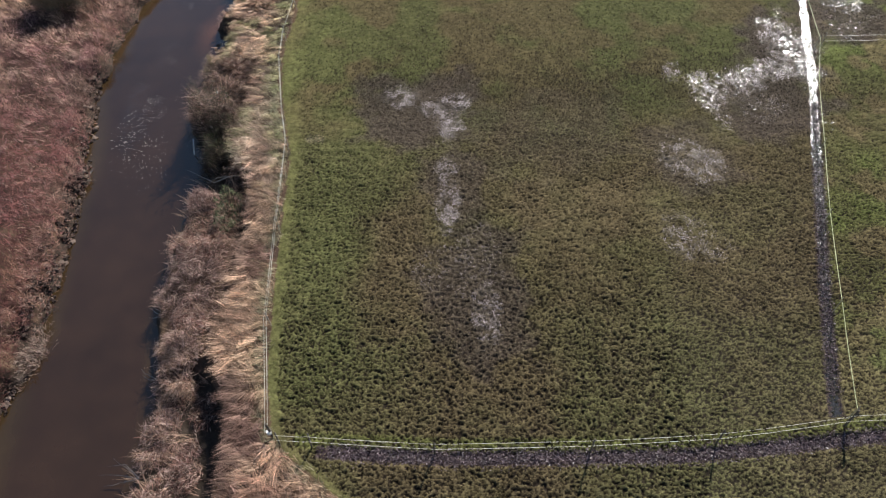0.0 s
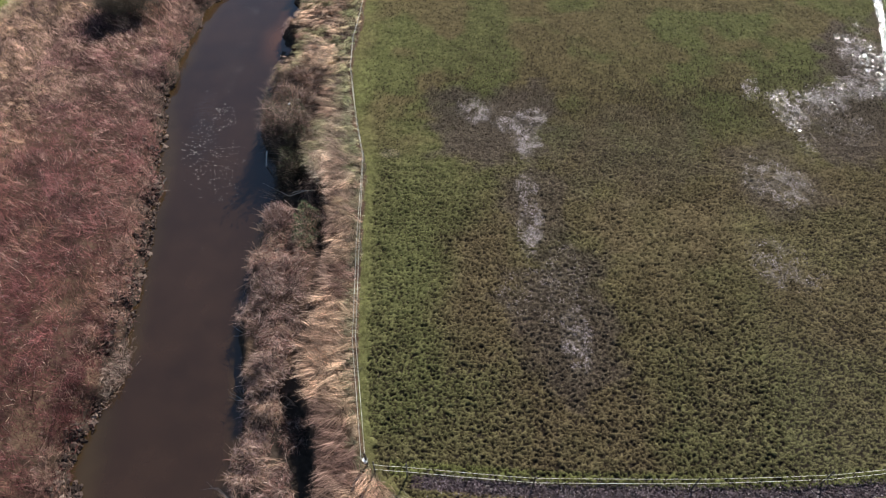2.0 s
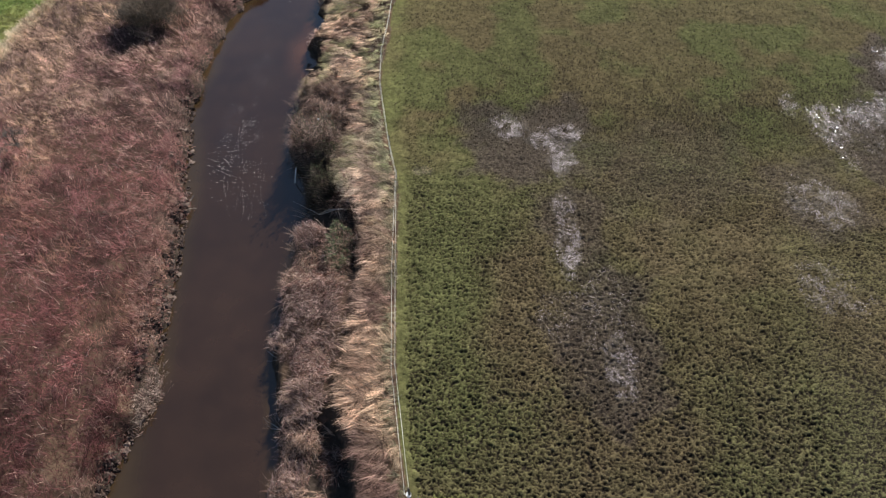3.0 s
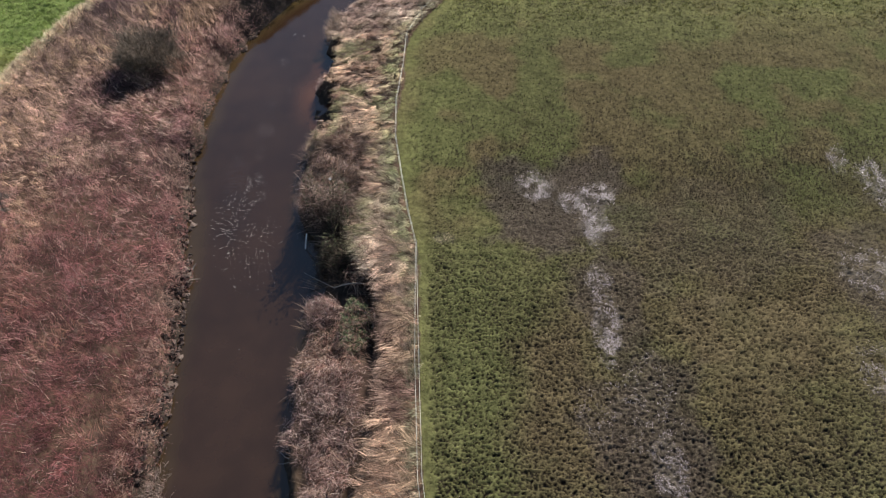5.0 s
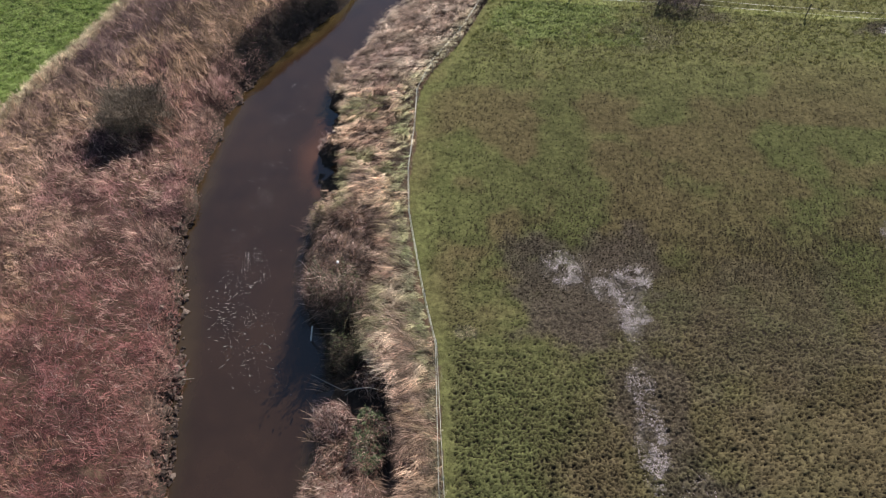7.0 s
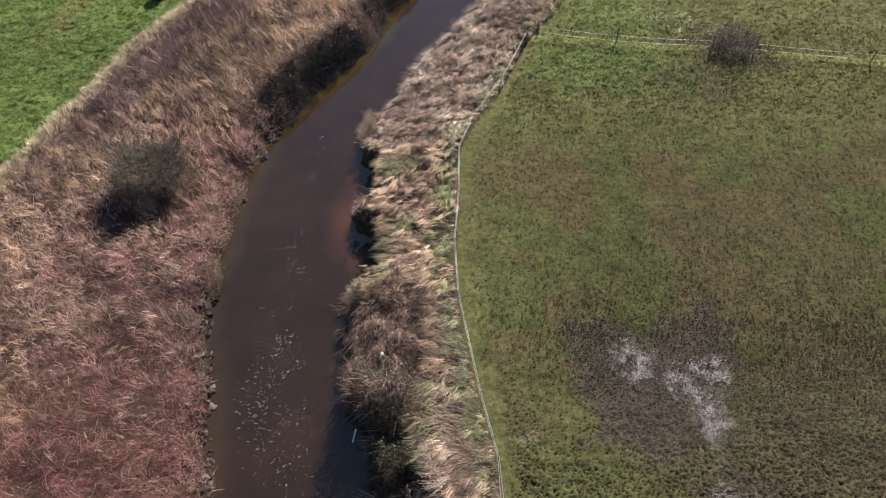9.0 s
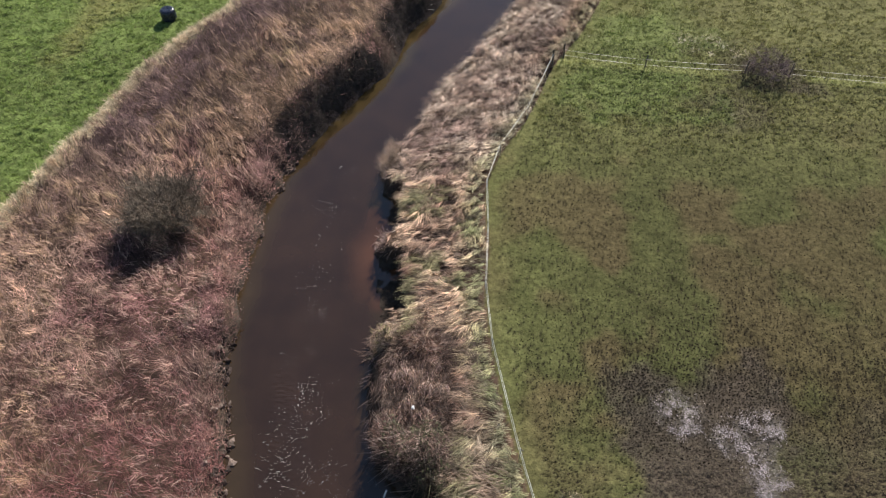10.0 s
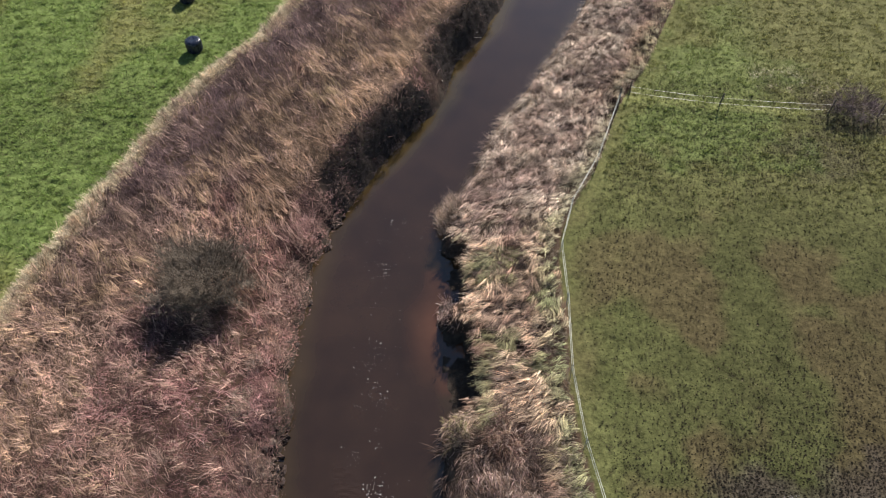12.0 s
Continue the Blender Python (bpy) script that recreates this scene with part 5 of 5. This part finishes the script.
def tape_part(parent, pts, material, sag=0.05, r=0.02):
    """A strand from post to post, a little slack, with a flat twisted section."""
    path = []
    for a, b in zip(pts, pts[1:]):
        a, b = np.array(a), np.array(b)
        m = 10
        for k in range(m + (b is pts[-1])):
            s = k / m
            path.append(a * (1 - s) + b * s - np.array((0, 0, sag * 4 * s * (1 - s))))
    path.append(np.array(pts[-1]))
    path = np.array(path)
    t = np.gradient(path, axis=0)
    t /= np.linalg.norm(t, axis=1)[:, None]
    u = np.cross(t, (0, 0, 1.0))
    u /= np.linalg.norm(u, axis=1)[:, None]
    w = np.cross(u, t)
    tw = 0.45 + 0.2 * np.sin(np.arange(len(path)) * 0.9)
    fl, th = u * np.cos(tw)[:, None] + w * np.sin(tw)[:, None], w * np.cos(tw)[:, None] - u * np.sin(tw)[:, None]
    ring = np.stack([path + fl * r, path + th * r * 0.3, path - fl * r, path - th * r * 0.3], 1)
    i = 4 * np.arange(len(path) - 1)[:, None]
    q = np.concatenate([i + np.array([[k, (k + 1) % 4, 4 + (k + 1) % 4, 4 + k]]) for k in range(4)])
    return mesh_object("tape", ring.reshape(-1, 3), [q], material, parent)


def build_fence(spots, heights, material, label, thick=(), skip=(), r=0.02, usual=None, aside=(0.0, 0.0), closing=99):
    """A fence with its foot at the first post: posts, their insulators, and strands between them."""
    x0, y0 = spots[0]
    z0 = at_ground(x0, y0)
    top = thing("fence", x0, y0, z0, label, "fence", "electric tape fences round the pasture")
    where = []
    for k, (x, y) in enumerate(spots):
        z = at_ground(x, y) - z0
        p = new("post", THICK_POST_MESH if k in thick else (usual or POST_MESH))
        p.parent = top
        p.matrix_basis = pose(x - x0, y - y0, z, rng.normal(0, 1.6), rng.normal(0, 1.6), rng.uniform(0, 90))
        for hh in heights:
            q = new("insulator", INSULATOR_MESH)
            q.parent = p
            q.location = (0, -0.06, hh)
        where.append((x - x0, y - y0 - 0.09, z))
    for n, hh in enumerate(heights):
        near = [0.0 if k < closing else 0.75 * (n == 0) for k in range(len(where))]
        run = [np.array((x + aside[n] * (1 - s), y, z + hh + s * (heights[-1] - hh))) for (x, y, z), s in zip(where, near)]
        for k in range(len(run) - 1):
            if k not in skip:
                tape_part(top, run[k:k + 2], material, rng.uniform(0.02, 0.07), r)
    return top


west = [(float(line(WEST_FENCE)(y)), y) for y in (11.9, 17.6, 23.4, 29.7, 32.6, 37.9, 41.2, 45.0, 48.2, 51.1, 54.5, 59.7)]
build_fence(west, (0.75, 1.12), MAT_TAPE_AGED, "cream electric tape fence on thin rods along the bank", thick=(0, 11), r=0.0085, usual=ROD_MESH, aside=(-0.2, 0.0), closing=3)
build_fence([(-7.55, 11.55), (-6.2, 11.5), (-0.95, 11.25), (5.6, 11.4), (10.9, 11.75), (16.5, 12.55), (22.5, 12.9), (29, 13.2)], (0.72, 1.22), MAT_TAPE_AGED,
            "cream two-strand tape fence beside a muddy ditch", thick=(5,), r=0.0056)
build_fence([(16.75, 12.9), (18.0, 18.4), (19.4, 24.1), (21.0, 29.6), (22.5, 35.0), (23.95, 39.6), (25.0, 45.2), (26.3, 51.2), (27.6, 57.0)], (0.95,), MAT_TAPE_GREEN,
            "yellow-green single tape fence beside the wet ditch", r=0.011, usual=ROD_MESH)
build_fence([(24.3, 39.65), (29.5, 39.85), (35, 40.1)], (0.65, 1.05), MAT_TAPE, "cream two-strand tape fence over a wet ditch", r=0.014, usual=ROD_MESH)
build_fence([(-6.5, 60.75), (-1.2, 59.7), (5.2, 59.1), (8.0, 58.75), (15.4, 57.7), (21.2, 56.95), (28, 56.8)], (0.3, 0.72), MAT_TAPE,
            "cream two-strand tape fence on dark posts across the pasture", skip=(2,), r=0.016, usual=SHORT_POST_MESH)


# ---- loose things ----
def build_bale(x, y, turn, lean):
    """A round silage bale on its end, wrapped in film."""
    top = thing("silage_bale", x, y, at_ground(x, y), "round silage bale in shiny dark blue-black plastic wrap standing on grass", "bale", "bales on the meadow")
    top.rotation_euler = (radians(lean), 0, radians(turn))
    top.scale = (0.9, 0.9, 0.72)
    bm = bmesh.new()
    rings, n = [], 28
    prof = ((0.0, 0.40), (0.02, 0.52), (0.12, 0.58), (0.4, 0.60), (0.8, 0.595), (1.06, 0.575), (1.15, 0.53), (1.19, 0.44))
    for z, r in prof:
        rings.append([bm.verts.new(((r + 0.012 * math.sin(5 * a + 9 * z)) * math.cos(a), (r + 0.012 * math.sin(4 * a - 7 * z)) * math.sin(a), z))
                      for a in (2 * math.pi * k / n for k in range(n))])
    for lo, hi in zip(rings, rings[1:]):
        for k in range(n):
            bm.faces.new((lo[k], lo[(k + 1) % n], hi[(k + 1) % n], hi[k]))
    bm.faces.new(rings[0][::-1])
    for f in bm.faces:
        f.smooth = True
    part("wrapped_body", bm, MAT_BALE, top)
    bm = bmesh.new()
    prev = None
    for r, z in ((0.445, 1.192), (0.34, 1.215), (0.2, 1.2), (0.08, 1.185)):
        ring = [bm.verts.new((r * math.cos(a), r * math.sin(a), z + 0.014 * math.sin(6 * a + 20 * r))) for a in (2 * math.pi * k / n for k in range(n))]
        if prev:
            for k in range(n):
                bm.faces.new((prev[k], prev[(k + 1) % n], ring[(k + 1) % n], ring[k]))
        prev = ring
    bm.faces.new(prev)
    for f in bm.faces:
        f.smooth = True
    part("top_film", bm, MAT_BALE, top, "creased blue-black film over the bale's end")
    for z in (0.3, 0.55, 0.82):
        bm = bmesh.new()
        lo = [bm.verts.new((0.612 * math.cos(a), 0.612 * math.sin(a), z + 0.03 * math.sin(a + z * 9))) for a in (2 * math.pi * k / n for k in range(n))]
        hi = [bm.verts.new((0.608 * math.cos(a), 0.608 * math.sin(a), z + 0.1 + 0.03 * math.sin(a + z * 9))) for a in (2 * math.pi * k / n for k in range(n))]
        for k in range(n):
            bm.faces.new((lo[k], lo[(k + 1) % n], hi[(k + 1) % n], hi[k])).smooth = True
        part("wrap_band", bm, MAT_BALE, top)


build_bale(-34.75, 65.3, 20, 1.0)
build_bale(-36.75, 71.2, 70, -1.0)


def branch(name, x, y, z, ends, label, category, material=None, r=0.02, colour=(0.34, 0.29, 0.24)):
    """A dead branch: bent rods from one foot to each end given."""
    top = thing(name, x, y, z, label, category)
    for n, e in enumerate(ends):
        e = np.array(e, float)
        m = e * 0.5 + rng.normal(0, (0.01 if name == "stake" else 0.08) * np.linalg.norm(e), 3)
        v, f, t = tube_arrays([([np.zeros(3), m * 0.6, m, 0.5 * (m + e) + rng.normal(0, 0.005 if name == "stake" else 0.03, 3), e], [r, r * 0.85, r * 0.7, r * 0.5, r * 0.2] if name != "stake" else [r] * 5)], colour)
        mesh_object("limb" if n == 0 else "twig", v, f, material or MAT_DEADWOOD, top, t)
    return top


W = WATER_Z
branch("stake", -16.55, 31.2, W - 0.1, [(0.3, 0.1, 1.3)], "thin white stake standing in the shaded water", "stake", MAT_PLASTIC, 0.04)
branch("driftwood_log", -22.75, 29.0, W + 0.05, [(0.35, 0.9, 0.12)], "grey driftwood log at the water's edge", "log", r=0.09)
branch("dead_branch", -22.9, 28.3, W + 0.25, [(1.0, 0.6, -0.15), (0.7, 0.2, 0.1)], "thin dead branch over the water", "branch")
branch("dead_branch", -13.3, 28.0, -0.25, [(-2.7, 0.75, -0.2), (0.7, -0.25, 0.3), (-0.9, -0.5, 0.15)], "long pale dead branch lying across the bush", "branch", r=0.028)
branch("dead_branch", -14.6, 18.7, W + 0.5, [(-1.1, 0.5, 0.1), (-0.9, -0.15, 0.2), (-0.7, 0.8, 0.15), (-0.6, 0.2, 0.5)], "forked dead branch reaching over the water", "branch")
branch("dead_branch", -13.6, 10.4, W + 0.6, [(-1.6, 0.5, 0.0), (-1.8, 0.1, 0.1), (-1.3, 0.8, 0.2), (-1.5, -0.3, -0.1)], "fan of dead twigs reaching over the water", "branch")
branch("dead_branch", -14.2, 15.2, W + 0.4, [(-0.9, 0.5, 0.2), (-0.7, 0.1, 0.3)], "short dead twigs at the water's edge", "branch")
branch("dead_branch", -16.4, 68.2, W + 0.5, [(0.7, 0.5, 0.1), (0.9, 0.1, -0.1), (0.4, 0.6, 0.3)], "pale arched dead branch over the water", "branch", r=0.035)
branch("floating_branch", -24.0, 51.2, W + 0.02, [(0.45, 0.1, 0.06), (0.2, 0.25, 0.1)], "small dark branch caught at the water's edge", "branch", MAT_BARK, 0.045, (0.1, 0.08, 0.06))
branch("dead_branch", -18.5, 63.5, W + 0.5, [(0.35, -0.6, 0.3), (0.3, -0.2, 0.4)], "pale broken branch on the steep bank", "branch", r=0.04)


def build_litter_bag():
    bm = bmesh.new()
    bmesh.ops.create_icosphere(bm, subdivisions=2, radius=0.1)
    for v in bm.verts:
        v.co *= 0.75 + 0.5 * noise.noise(v.co * 14)
        v.co.z *= 0.6
    ob = part("plastic_scrap", bm, MAT_PLASTIC, None)
    ob.location = (-15.27, 34.6, at_ground(-15.27, 34.6) + 0.95)
    tagged(ob, "crumpled white plastic scrap caught in dead stalks", "litter")


def build_bucket():
    bm = bmesh.new()
    bmesh.ops.create_cone(bm, cap_ends=True, segments=14, radius1=0.09, radius2=0.115, depth=0.2)
    bm.faces.ensure_lookup_table()
    lid = max(bm.faces, key=lambda f: f.calc_center_median().z)
    bmesh.ops.inset_region(bm, faces=[lid], thickness=0.012, depth=-0.03)
    ob = part("fence_energiser", bm, MAT_PLASTIC, None)
    ob.location = (-7.95, 11.85, at_ground(-7.95, 11.85) + 0.62)
    return tagged(ob, "small white plastic fence energiser hung on the corner post", "fence unit")


build_litter_bag()
build_bucket()


def build_foam():
    """Small flecks of foam adrift, thickest below the bend, and curled ripples of it."""
    n = 1500
    y = np.r_[rng.normal(34.5, 3.2, n // 2), rng.uniform(28, 52, n // 2)]
    mid = 0.5 * (x_left(y) + x_right(y)) + 0.3
    x = mid + rng.normal(0, 0.75, n) * np.interp(y, [28, 33, 40, 52], [1.5, 1.2, 0.7, 0.9])
    keep = (fbm(x, y, 0.9, 230) > 0.52) & (x < x_right(y) - 0.2) & (x > x_left(y) + 0.3)
    x, y = x[keep], y[keep]
    v, f = [], []
    for a, b in zip(x, y):
        r = rng.uniform(0.005, 0.013) if rng.random() < 0.92 else rng.uniform(0.013, 0.03)
        k0, sx = len(v), rng.uniform(0.6, 1.8)
        v += [(a + r * sx * math.cos(q) * rng.uniform(0.6, 1.2), b + r * math.sin(q) * rng.uniform(0.6, 1.2), W + 0.006) for q in np.arange(6) * math.pi / 3]
        f.append([k0 + i for i in range(6)])
    strips = []
    for cx, cy in ((-21.6, 32.6), (-21.3, 32.2), (-21.9, 33.0), (-20.6, 31.6), (-20.9, 31.0), (-21.5, 33.5), (-21.0, 34.2), (-20.4, 30.4)):
        for j in range(15):
            px, py = cx + rng.normal(0, 0.45), cy + rng.normal(0, 0.6)
            ln, w = rng.uniform(0.06, 0.3), rng.uniform(0.003, 0.007)
            a0 = rng.normal(0.2, 0.7)
            for i in range(5):
                s = i / 4 - 0.5
                dx, dy = ln * s, 0.35 * ln * s * s * 4 * 0.4
                qx, qy = dx * math.cos(a0) - dy * math.sin(a0), dx * math.sin(a0) + dy * math.cos(a0)
                ww = w * (1 - 1.8 * abs(s))
                strips.append(((px + qx, py + qy - ww, W + 0.006), (px + qx, py + qy + ww, W + 0.006)))
    k0 = len(v)
    quads = []
    for i, (lo, hi) in enumerate(strips):
        v += [lo, hi]
        if i % 5:
            quads.append((k0 + 2 * i - 2, k0 + 2 * i, k0 + 2 * i + 1, k0 + 2 * i - 1))
    ob = mesh_object("foam_flecks", np.array(v), [np.array(f), np.array(quads)], MAT_FOAM)
    tagged(ob, "white flecks of foam drifting on the river", "foam", kind="stuff")


build_foam()
